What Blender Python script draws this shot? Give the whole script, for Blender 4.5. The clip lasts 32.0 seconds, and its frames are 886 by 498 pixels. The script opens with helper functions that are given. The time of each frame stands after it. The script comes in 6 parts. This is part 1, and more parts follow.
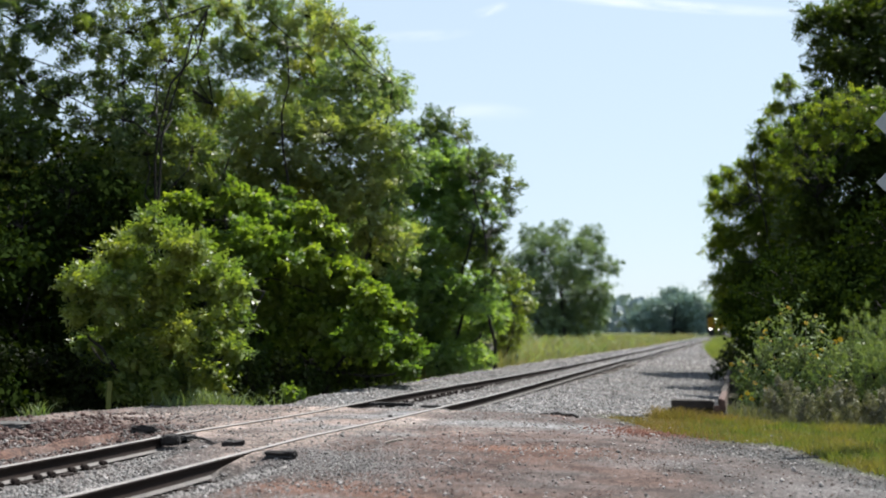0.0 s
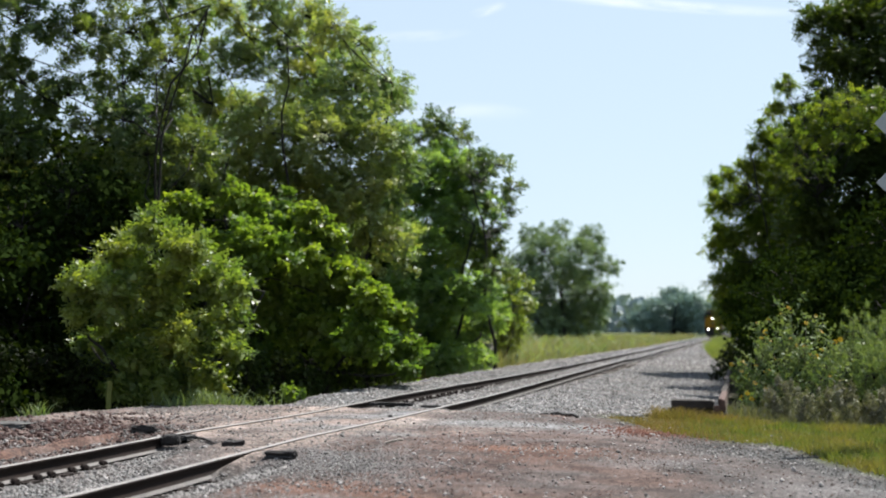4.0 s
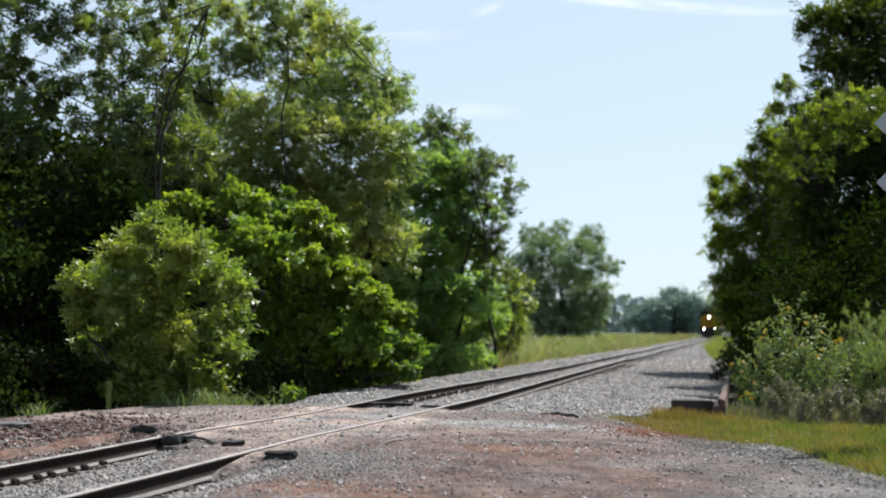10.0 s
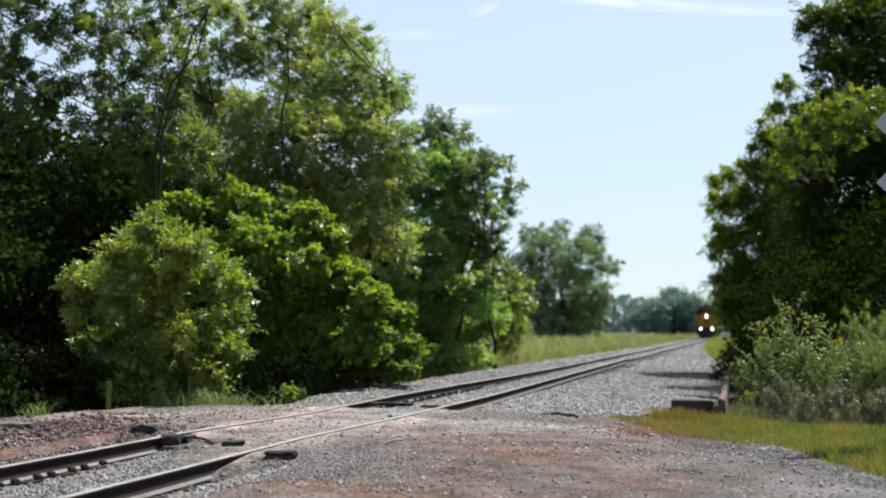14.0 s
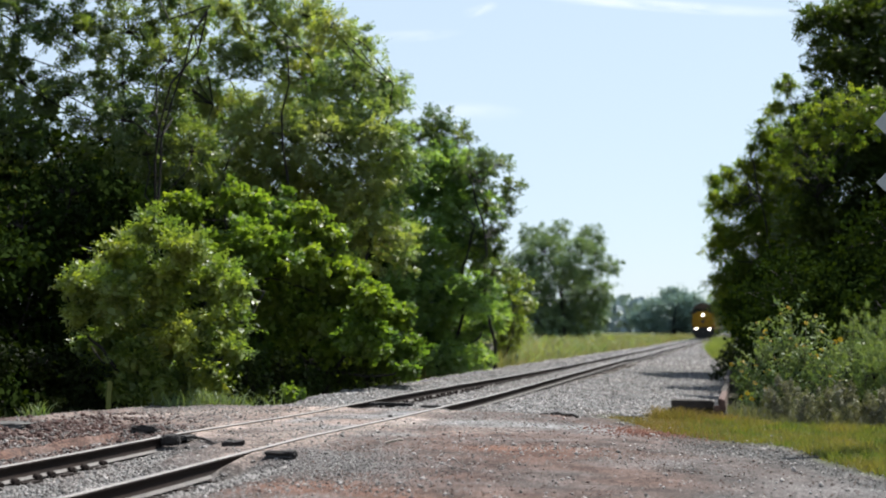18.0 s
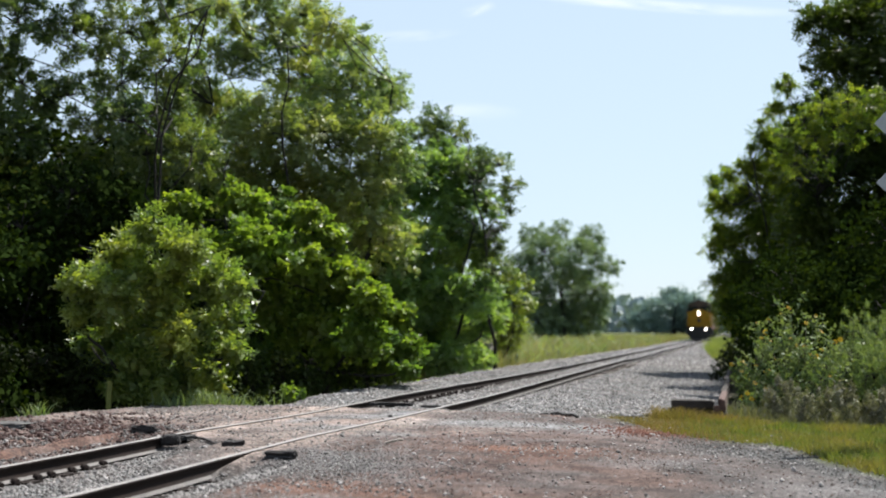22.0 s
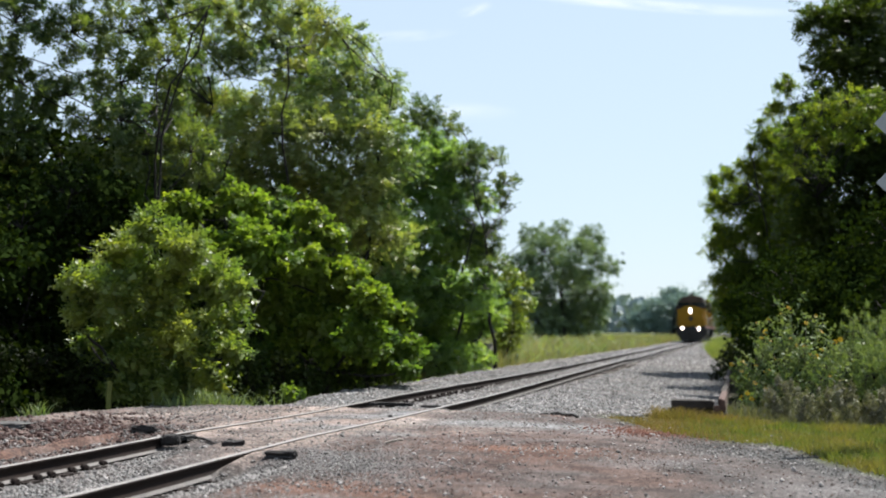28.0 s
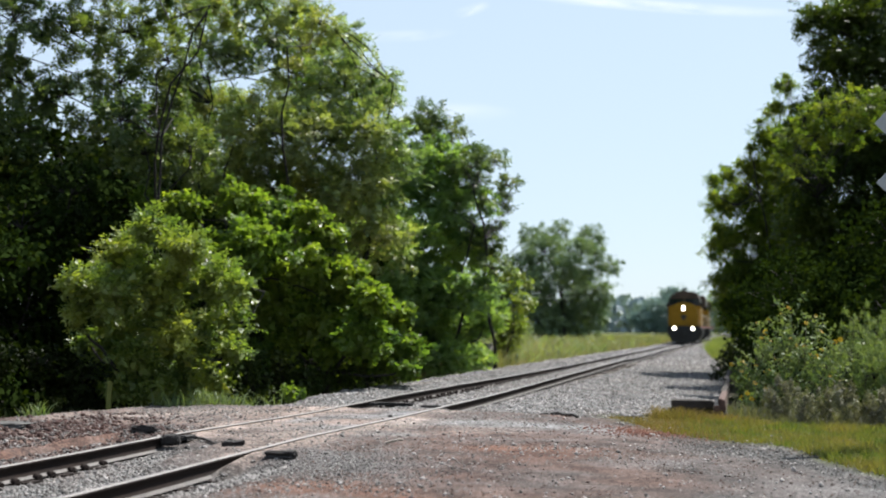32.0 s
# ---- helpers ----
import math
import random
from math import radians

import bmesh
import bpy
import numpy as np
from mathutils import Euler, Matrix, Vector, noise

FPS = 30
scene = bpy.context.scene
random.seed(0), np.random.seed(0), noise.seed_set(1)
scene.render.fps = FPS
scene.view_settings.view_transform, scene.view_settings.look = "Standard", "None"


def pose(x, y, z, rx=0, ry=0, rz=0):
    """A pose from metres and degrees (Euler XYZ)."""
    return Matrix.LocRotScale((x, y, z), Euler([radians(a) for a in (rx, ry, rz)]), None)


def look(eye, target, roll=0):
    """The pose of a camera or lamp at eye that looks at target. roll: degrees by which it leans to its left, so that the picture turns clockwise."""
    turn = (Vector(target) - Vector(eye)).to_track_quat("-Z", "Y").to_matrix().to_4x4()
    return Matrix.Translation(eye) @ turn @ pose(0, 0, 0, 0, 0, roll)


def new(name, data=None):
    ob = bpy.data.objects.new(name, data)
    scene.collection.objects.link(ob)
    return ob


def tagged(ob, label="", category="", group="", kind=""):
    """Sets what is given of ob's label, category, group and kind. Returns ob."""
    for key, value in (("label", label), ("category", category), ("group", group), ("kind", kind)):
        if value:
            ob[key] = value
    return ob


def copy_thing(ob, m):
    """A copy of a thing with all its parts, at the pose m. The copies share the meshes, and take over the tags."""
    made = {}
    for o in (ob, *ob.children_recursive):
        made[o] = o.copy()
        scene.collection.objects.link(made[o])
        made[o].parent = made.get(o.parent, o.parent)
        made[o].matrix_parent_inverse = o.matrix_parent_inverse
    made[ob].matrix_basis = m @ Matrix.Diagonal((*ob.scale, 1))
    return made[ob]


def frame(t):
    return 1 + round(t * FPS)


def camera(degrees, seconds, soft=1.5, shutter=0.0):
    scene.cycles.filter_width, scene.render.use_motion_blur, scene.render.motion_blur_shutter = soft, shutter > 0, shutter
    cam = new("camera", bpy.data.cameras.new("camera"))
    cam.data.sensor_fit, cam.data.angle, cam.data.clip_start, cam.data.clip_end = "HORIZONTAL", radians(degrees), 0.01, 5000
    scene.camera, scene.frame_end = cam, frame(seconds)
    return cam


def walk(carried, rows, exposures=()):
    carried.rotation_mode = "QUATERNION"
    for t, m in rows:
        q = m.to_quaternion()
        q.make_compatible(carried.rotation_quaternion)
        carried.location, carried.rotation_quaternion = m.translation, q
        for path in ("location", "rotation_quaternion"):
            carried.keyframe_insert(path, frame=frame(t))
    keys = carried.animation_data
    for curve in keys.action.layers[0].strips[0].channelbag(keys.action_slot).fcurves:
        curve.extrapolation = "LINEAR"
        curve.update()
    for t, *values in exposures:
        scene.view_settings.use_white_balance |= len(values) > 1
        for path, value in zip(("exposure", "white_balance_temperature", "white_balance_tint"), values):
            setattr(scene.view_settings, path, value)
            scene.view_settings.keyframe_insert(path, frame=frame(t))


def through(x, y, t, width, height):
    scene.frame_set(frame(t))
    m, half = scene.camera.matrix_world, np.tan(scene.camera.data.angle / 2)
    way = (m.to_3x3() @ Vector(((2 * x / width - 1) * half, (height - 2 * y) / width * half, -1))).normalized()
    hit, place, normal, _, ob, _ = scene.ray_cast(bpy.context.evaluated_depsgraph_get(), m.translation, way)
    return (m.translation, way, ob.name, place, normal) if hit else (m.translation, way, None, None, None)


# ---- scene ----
# the track runs along +y, its centre is x = 0 and the rail tops lie near z = 0
EYE = Vector((5.29, 0.0, 1.16))
cam = camera(45.0, 32.0, soft=1.9)
cam.data.dof.use_dof = True
cam.data.dof.focus_distance, cam.data.dof.aperture_fstop = 12.5, 1.1
VIEW = pose(5.29, 0.0, 1.16, 90 + 4.32, 0, 15.685)
walk(cam, [(0, VIEW), (32.0, VIEW)], exposures=[(0, 0.97), (32.0, 0.97)])

# ---- daylight ----
SUN_ELEVATION, SUN_AZIMUTH = 58.0, 33.0   # azimuth from +y towards +x
world = bpy.data.worlds.new("sky")
scene.world = world
world.use_nodes = True
wn = world.node_tree.nodes
sky = wn.new("ShaderNodeTexSky")
sky.sky_type = "NISHITA"
sky.sun_disc = False
sky.sun_elevation, sky.sun_rotation = radians(SUN_ELEVATION), radians(SUN_AZIMUTH)
sky.air_density, sky.dust_density, sky.ozone_density = 1.0, 0.5, 0.3
veil = wn.new("ShaderNodeMix")                 # thin high haze whitens the blue
veil.data_type = "RGBA"
high = wn.new("ShaderNodeTexCoord")            # thickest along the horizon, thin overhead
part_z, thick = wn.new("ShaderNodeSeparateXYZ"), wn.new("ShaderNodeMapRange")
thick.interpolation_type = "SMOOTHSTEP"
thick.inputs["From Min"].default_value, thick.inputs["From Max"].default_value = 0.0, 0.9
thick.inputs["To Min"].default_value, thick.inputs["To Max"].default_value = 0.84, 0.48
towards = wn.new("ShaderNodeVectorMath")       # haze scatters forward: bright on the sun's side, dim on the far side
towards.operation = "DOT_PRODUCT"
sun_way = Vector((math.sin(radians(SUN_AZIMUTH)) * math.cos(radians(SUN_ELEVATION)),
                  math.cos(radians(SUN_AZIMUTH)) * math.cos(radians(SUN_ELEVATION)), math.sin(radians(SUN_ELEVATION))))
towards.inputs[1].default_value = sun_way
side = wn.new("ShaderNodeMapRange")
side.interpolation_type = "SMOOTHSTEP"
side.inputs["From Min"].default_value, side.inputs["From Max"].default_value = -0.75, 0.3
side.inputs["To Min"].default_value, side.inputs["To Max"].default_value = 0.4, 1.0
lit_haze = wn.new("ShaderNodeMix")
lit_haze.data_type, lit_haze.blend_type = "RGBA", "MULTIPLY"
lit_haze.inputs[0].default_value = 1.0
lit_haze.inputs[6].default_value = (3.42, 4.12, 4.78, 1)
link = world.node_tree.links.new
link(high.outputs["Generated"], part_z.inputs[0])
link(part_z.outputs["Z"], thick.inputs["Value"])
link(thick.outputs[0], veil.inputs[0])
link(high.outputs["Generated"], towards.inputs[0])
link(towards.outputs["Value"], side.inputs["Value"])
link(side.outputs[0], lit_haze.inputs[7])
link(lit_haze.outputs[2], veil.inputs[7])
link(sky.outputs[0], veil.inputs[6])
link(veil.outputs[2], wn["Background"].inputs[0])
wn["Background"].inputs[1].default_value = 0.103
lamp = bpy.data.lights.new("sun", "SUN")
lamp.energy, lamp.angle, lamp.color = 5.0, radians(0.53), (1.0, 0.97, 0.92)
sun = new("sun", lamp)
sun.matrix_world = look(sun_way * 100, (0, 0, 0))


# ---- materials ----
def nodes_of(name):
    m = bpy.data.materials.new(name)
    m.use_nodes = True
    return m, m.node_tree.nodes, m.node_tree.links, m.node_tree.nodes["Principled BSDF"]


def ramp(n, l, src, stops):
    r = n.new("ShaderNodeValToRGB")
    els = r.color_ramp.elements
    while len(els) < len(stops):
        els.new(0.5)
    for e, (p, c) in zip(els, stops):
        e.position, e.color = p, (*c, 1)
    l.new(src, r.inputs[0])
    return r.outputs[0]


def noise_tex(n, l, scale, detail=4, rough=0.6, coord="Object", stretch=None):
    co = n.new("ShaderNodeTexCoord")
    out = co.outputs[coord]
    if stretch:
        mp = n.new("ShaderNodeMapping")
        mp.inputs["Scale"].default_value = stretch
        l.new(out, mp.inputs[0])
        out = mp.outputs[0]
    t = n.new("ShaderNodeTexNoise")
    t.inputs["Scale"].default_value, t.inputs["Detail"].default_value, t.inputs["Roughness"].default_value = scale, detail, rough
    l.new(out, t.inputs["Vector"])
    return t.outputs[0]


def mix(n, l, fac, a, b, mode="MIX"):
    m = n.new("ShaderNodeMix")
    m.data_type, m.blend_type = "RGBA", mode
    for sock, v in ((m.inputs[0], fac), (m.inputs[6], a), (m.inputs[7], b)):
        if isinstance(v, (int, float)):
            sock.default_value = v
        elif isinstance(v, tuple):
            sock.default_value = (*v, 1)
        else:
            l.new(v, sock)
    return m.outputs[2]


def bump(n, l, p, src, strength, dist=0.02):
    b = n.new("ShaderNodeBump")
    b.inputs["Strength"].default_value, b.inputs["Distance"].default_value = strength, dist
    l.new(src, b.inputs["Height"])
    l.new(b.outputs[0], p.inputs["Normal"])


def surface(name, dark, light, scale, rough=0.8, metal=0.0, grain=40.0, relief=0.3, stretch=None, spread=(0.3, 0.7), spec=0.5):
    """A surface with a coarse stain and a fine grain."""
    m, n, l, p = nodes_of(name)
    coarse = noise_tex(n, l, scale, 5, 0.6, stretch=stretch)
    fine = noise_tex(n, l, grain, 3, 0.7, stretch=stretch)
    c = ramp(n, l, coarse, [(spread[0], dark), (spread[1], light)])
    c = mix(n, l, 0.35, c, ramp(n, l, fine, [(0.3, tuple(v * 0.55 for v in dark)), (0.7, tuple(min(1, v * 1.25) for v in light))]))
    l.new(c, p.inputs["Base Color"])
    l.new(ramp(n, l, coarse, [(0.2, (max(rough - 0.15, 0.05),) * 3), (0.8, (min(rough + 0.1, 1),) * 3)]), p.inputs["Roughness"])
    p.inputs["Metallic"].default_value = metal
    p.inputs["Specular IOR Level"].default_value = spec
    if relief:
        bump(n, l, p, fine, relief)
    return m


def foliage(name, dark, light, tip, through=0.28, patch=0.6, gloss=0.3, vary=False):
    """Leaves that vary from leaf to leaf and from bough to bough, and let some light through."""
    m, n, l, p = nodes_of(name)
    geo = n.new("ShaderNodeNewGeometry")
    leaf = ramp(n, l, geo.outputs["Random Per Island"], [(0.0, dark), (0.55, light), (0.9, light), (1.0, tip)])
    bough = noise_tex(n, l, patch, 3, 0.5)
    c = mix(n, l, ramp(n, l, bough, [(0.35, (0, 0, 0)), (0.7, (0.75,) * 3)]), leaf, tip)
    if vary:       # from branch to branch
        info = n.new("ShaderNodeObjectInfo")
        c = mix(n, l, 1.0, c, ramp(n, l, info.outputs["Random"], [(0.0, (0.72, 0.8, 0.88)), (0.5, (0.97, 1.0, 1.0)), (1.0, (1.22, 1.12, 0.95))]), "MULTIPLY")
    l.new(c, p.inputs["Base Color"])
    p.inputs["Roughness"].default_value = 0.42
    p.inputs["Specular IOR Level"].default_value = gloss
    tr = n.new("ShaderNodeBsdfTranslucent")
    l.new(mix(n, l, 1.0, c, (1.75, 1.8, 0.5), "MULTIPLY"), tr.inputs[0])
    ms = n.new("ShaderNodeMixShader")
    ms.inputs[0].default_value = through
    l.new(p.outputs[0], ms.inputs[1])
    l.new(tr.outputs[0], ms.inputs[2])
    l.new(ms.outputs[0], n["Material Output"].inputs[0])
    return m


def glow(name, colour, strength):
    m, n, l, p = nodes_of(name)
    p.inputs["Base Color"].default_value = (*colour, 1)
    p.inputs["Emission Color"].default_value = (*colour, 1)
    p.inputs["Emission Strength"].default_value = strength
    return m


def ground_material():
    m, n, l, p = nodes_of("ground_cover")

    def mask(name):
        a = n.new("ShaderNodeAttribute")
        a.attribute_name = name
        return a.outputs["Fac"]
    big, mid = noise_tex(n, l, 0.45, 5, 0.65), noise_tex(n, l, 2.2, 5, 0.7)
    fine, grit = noise_tex(n, l, 11.0, 5, 0.8), noise_tex(n, l, 34.0, 4, 0.8)
    soil = ramp(n, l, mid, [(0.28, (0.062, 0.037, 0.031)), (0.5, (0.128, 0.083, 0.070)), (0.72, (0.21, 0.152, 0.133))])
    streak = noise_tex(n, l, 0.9, 6, 0.7, stretch=(0.5, 1.6, 1))
    grey = ramp(n, l, streak, [(0.42, (0.0,) * 3), (0.62, (0.6,) * 3)])
    road = mix(n, l, grey, soil, ramp(n, l, fine, [(0.3, (0.10, 0.098, 0.096)), (0.6, (0.215, 0.21, 0.205)), (0.8, (0.33, 0.325, 0.315))]))
    red = ramp(n, l, fine, [(0.3, (0.10, 0.045, 0.03)), (0.7, (0.285, 0.14, 0.09))])
    gravel = ramp(n, l, fine, [(0.3, (0.055, 0.055, 0.054)), (0.6, (0.13, 0.128, 0.125)), (0.8, (0.225, 0.22, 0.212))])
    road = mix(n, l, mask("grey"), road, gravel)
    c = mix(n, l, mask("red"), road, red)
    pale = ramp(n, l, fine, [(0.3, (0.25, 0.185, 0.16)), (0.7, (0.47, 0.375, 0.33))])
    c = mix(n, l, mask("pale"), c, pale)
    tan = ramp(n, l, fine, [(0.3, (0.30, 0.232, 0.198)), (0.7, (0.56, 0.462, 0.405))])
    c = mix(n, l, mask("tan"), c, tan)
    chalk = ramp(n, l, fine, [(0.3, (0.17, 0.172, 0.176)), (0.55, (0.33, 0.332, 0.335)), (0.8, (0.50, 0.50, 0.50))])
    c = mix(n, l, mask("chalk"), c, chalk)
    vor = n.new("ShaderNodeTexVoronoi")
    vor.inputs["Scale"].default_value = 17.0
    co = n.new("ShaderNodeTexCoord")
    l.new(co.outputs["Object"], vor.inputs["Vector"])
    stone = mix(n, l, 0.55, ramp(n, l, vor.outputs["Color"], [(0.1, (0.08, 0.079, 0.079)), (0.6, (0.22, 0.218, 0.218)), (0.95, (0.38, 0.378, 0.378))]),
                ramp(n, l, fine, [(0.3, (0.09, 0.087, 0.084)), (0.75, (0.25, 0.245, 0.24))]))
    c = mix(n, l, mask("ballast"), c, stone)
    turf = ramp(n, l, fine, [(0.3, (0.045, 0.06, 0.018)), (0.6, (0.11, 0.13, 0.035)), (0.85, (0.22, 0.19, 0.075))])
    c = mix(n, l, mask("turf"), c, turf)
    c = mix(n, l, 1.0, c, ramp(n, l, grit, [(0.36, (0.25,) * 3), (0.5, (0.9,) * 3), (0.68, (1.9,) * 3)]), "MULTIPLY")
    c = mix(n, l, 1.0, c, ramp(n, l, noise_tex(n, l, 1.7, 5, 0.7), [(0.34, (0.29,) * 3), (0.53, (0.65,) * 3), (0.7, (0.86,) * 3)]), "MULTIPLY")
    l.new(c, p.inputs["Base Color"])
    p.inputs["Roughness"].default_value = 0.92
    p.inputs["Specular IOR Level"].default_value = 0.15
    h = mix(n, l, 0.35, grit, vor.outputs["Distance"])
    bump(n, l, p, h, 0.5, 0.03)
    return m


GROUND = ground_material()
RAIL_SIDE = surface("rusty_rail", (0.008, 0.0058, 0.005), (0.024, 0.0165, 0.0138), 3.0, 0.85, 0.0, 60, 0.3, spec=0.15)
RAIL_HEAD = surface("worn_rail_head", (0.16, 0.148, 0.142), (0.29, 0.272, 0.262), 4.0, 0.5, 0.35, 90, 0.1)
RAIL_FOOT = surface("dusty_rail_foot", (0.0576, 0.05256, 0.04896), (0.1728, 0.1598, 0.1512), 5.0, 0.6, 0.2, 60, 0.3)
TIE = surface("weathered_tie", (0.0432, 0.0324, 0.0252), (0.1224, 0.0972, 0.0792), 5.0, 0.9, 0, 30, 0.6, (6, 1, 1))
TIMBER = surface("weathered_timber", (0.01152, 0.00864, 0.0072), (0.0612, 0.04752, 0.03888), 4.0, 0.9, 0, 25, 0.7, (1, 8, 8))
RED_TIMBER = surface("red_brown_timber", (0.035, 0.0165, 0.0125), (0.115, 0.066, 0.051), 4.0, 0.9, 0, 25, 0.6)
TAR = surface("black_rubber", (0.00864, 0.00792, 0.00792), (0.0252, 0.0216, 0.02016), 8.0, 0.85, 0, 40, 0.7)
BARK = surface("bark", (0.00792, 0.00648, 0.00576), (0.02448, 0.01944, 0.01656), 5.0, 0.95, 0, 22, 0.9, (3, 3, 0.7))
LEAF_TALL = foliage("elm_leaf", (0.046, 0.086, 0.053), (0.149, 0.232, 0.116), (0.271, 0.276, 0.126), 0.4, gloss=0.3, vary=True)
# near black: the shade under the trees is put into this colour
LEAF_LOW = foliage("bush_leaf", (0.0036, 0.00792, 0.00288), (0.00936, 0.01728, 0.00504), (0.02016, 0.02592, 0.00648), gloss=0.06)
LEAF_OPEN = foliage("open_elm_leaf", (0.022, 0.044, 0.032), (0.067, 0.115, 0.059), (0.146, 0.174, 0.068), 0.4, gloss=0.3, vary=True)
# pale blue, since distance haze is painted into the leaf colour
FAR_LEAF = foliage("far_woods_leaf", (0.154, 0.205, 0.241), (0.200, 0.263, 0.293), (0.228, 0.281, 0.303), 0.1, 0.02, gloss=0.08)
LEAF_DEEP = foliage("hackberry_leaf", (0.054, 0.104, 0.059), (0.162, 0.258, 0.110), (0.254, 0.341, 0.128), 0.5, gloss=0.3, vary=True)
LEAF_BUSH = foliage("sapling_leaf", (0.041, 0.081, 0.032), (0.133, 0.205, 0.062), (0.244, 0.262, 0.070), 0.45, gloss=0.4, vary=True)
LEAF_VINE = foliage("vine_leaf", (0.033, 0.068, 0.021), (0.098, 0.168, 0.039), (0.185, 0.239, 0.047), 0.5, gloss=0.3, vary=True)
# tree-line and oak shade is put into this near-black leaf colour
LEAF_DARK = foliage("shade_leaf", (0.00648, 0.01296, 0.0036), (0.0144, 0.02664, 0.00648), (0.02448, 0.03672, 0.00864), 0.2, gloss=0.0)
LEAF_RIGHT = foliage("oak_leaf", (0.012, 0.025, 0.007), (0.032, 0.058, 0.014), (0.076, 0.094, 0.018), 0.42, gloss=0.2, vary=True)
# brighter, yellower copy of the oak leaf; its sunlit edge is in the colour
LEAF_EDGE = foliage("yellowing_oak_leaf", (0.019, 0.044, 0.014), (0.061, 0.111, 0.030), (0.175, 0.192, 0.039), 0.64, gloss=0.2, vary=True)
# willow and grove leaves carry distance haze in their colour
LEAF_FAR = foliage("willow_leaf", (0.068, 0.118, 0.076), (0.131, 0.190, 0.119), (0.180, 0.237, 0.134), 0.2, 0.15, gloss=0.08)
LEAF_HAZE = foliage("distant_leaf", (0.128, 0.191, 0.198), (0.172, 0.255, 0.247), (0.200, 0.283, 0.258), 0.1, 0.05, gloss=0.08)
WEED = foliage("weed_leaf", (0.031, 0.061, 0.029), (0.099, 0.150, 0.066), (0.246, 0.286, 0.160), 0.3, 2.0, gloss=0.08)
PALE_WEED = foliage("pale_weed_leaf", (0.053, 0.087, 0.042), (0.134, 0.190, 0.085), (0.231, 0.279, 0.151), 0.42, 2.0, gloss=0.08)
GREY_WEED = foliage("grey_weed", (0.080, 0.077, 0.066), (0.187, 0.178, 0.152), (0.140, 0.154, 0.089), 0.2, 2.0, gloss=0.08)
# weeds darkened in colour to stand for the shade they grow in
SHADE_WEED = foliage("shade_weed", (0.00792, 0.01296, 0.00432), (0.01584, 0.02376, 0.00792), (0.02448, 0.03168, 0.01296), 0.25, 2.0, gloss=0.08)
PETAL = foliage("yellow_petal", (0.36, 0.216, 0.0144), (0.468, 0.3024, 0.0216), (0.54, 0.36, 0.036), 0.25)
GRASS_NEAR = foliage("roadside_grass", (0.050, 0.076, 0.026), (0.108, 0.145, 0.046), (0.20, 0.155, 0.068), 0.3, 1.8, gloss=0.0)
GRASS_DRY = foliage("dry_grass_blade", (0.09, 0.078, 0.034), (0.17, 0.138, 0.058), (0.23, 0.148, 0.072), 0.25, 1.5, gloss=0.0)
GRASS_BRIGHT = foliage("trackside_grass", (0.072, 0.1044, 0.0432), (0.1512, 0.1944, 0.0792), (0.2232, 0.2304, 0.108), 0.35, 0.3, gloss=0.08)
FIELD_WEED = foliage("field_weed_leaf", (0.076, 0.115, 0.059), (0.173, 0.224, 0.119), (0.292, 0.313, 0.184), 0.3, 0.4, gloss=0.08)
GRASS_FIELD = foliage("field_grass", (0.105, 0.121, 0.075), (0.202, 0.218, 0.133), (0.290, 0.234, 0.177), 0.3, 0.16, gloss=0.08)


def stone_material(name="ballast_stone", k=0.81):
    m, n, l, p = nodes_of(name)
    geo = n.new("ShaderNodeNewGeometry")
    c = ramp(n, l, geo.outputs["Random Per Island"], [(0.0, (0.03, 0.028, 0.027)), (0.4, (0.25, 0.247, 0.248)), (0.8, (0.46, 0.456, 0.458)), (1.0, (0.7, 0.695, 0.69))])
    c = mix(n, l, 0.3, c, ramp(n, l, noise_tex(n, l, 30.0), [(0.3, (0.07, 0.065, 0.06)), (0.7, (0.3, 0.29, 0.28))]))
    c = mix(n, l, ramp(n, l, noise_tex(n, l, 0.8), [(0.5, (0, 0, 0)), (0.8, (0.5,) * 3)]), c, (0.16, 0.11, 0.09))
    c = mix(n, l, 1.0, c, (k, k * 0.95, k * 0.91), "MULTIPLY")
    l.new(c, p.inputs["Base Color"])
    p.inputs["Roughness"].default_value = 0.9
    return m


STONE = stone_material()
DUSTY_STONE = stone_material("dusty_ballast_stone", 0.52)
DARK_GRAVEL = stone_material("dark_gravel", 0.17)
PEBBLE = stone_material("road_pebble", 0.42)
RED_CLOD = surface("orange_red_dirt", (0.0612, 0.01944, 0.01224), (0.1872, 0.06336, 0.036), 1.5, 0.95, 0, 20, 0.4)
CRUMB = surface("dirt_crumb", (0.036, 0.01944, 0.0144), (0.1152, 0.06336, 0.04608), 1.5, 0.95, 0, 20, 0.4)
CLOD = surface("red_dirt_clod", (0.013, 0.006, 0.005), (0.068, 0.029, 0.021), 1.5, 0.95, 0, 20, 0.4)


# ---- mesh helpers ----
def part(name, bm, material, parent=None, label=""):
    me = bpy.data.meshes.new(name)
    bm.to_mesh(me)
    bm.free()
    for mt in (material if isinstance(material, (list, tuple)) else [material]):
        me.materials.append(mt)
    ob = new(name, me)
    ob.parent = parent
    if label:
        tagged(ob, label)
    return ob


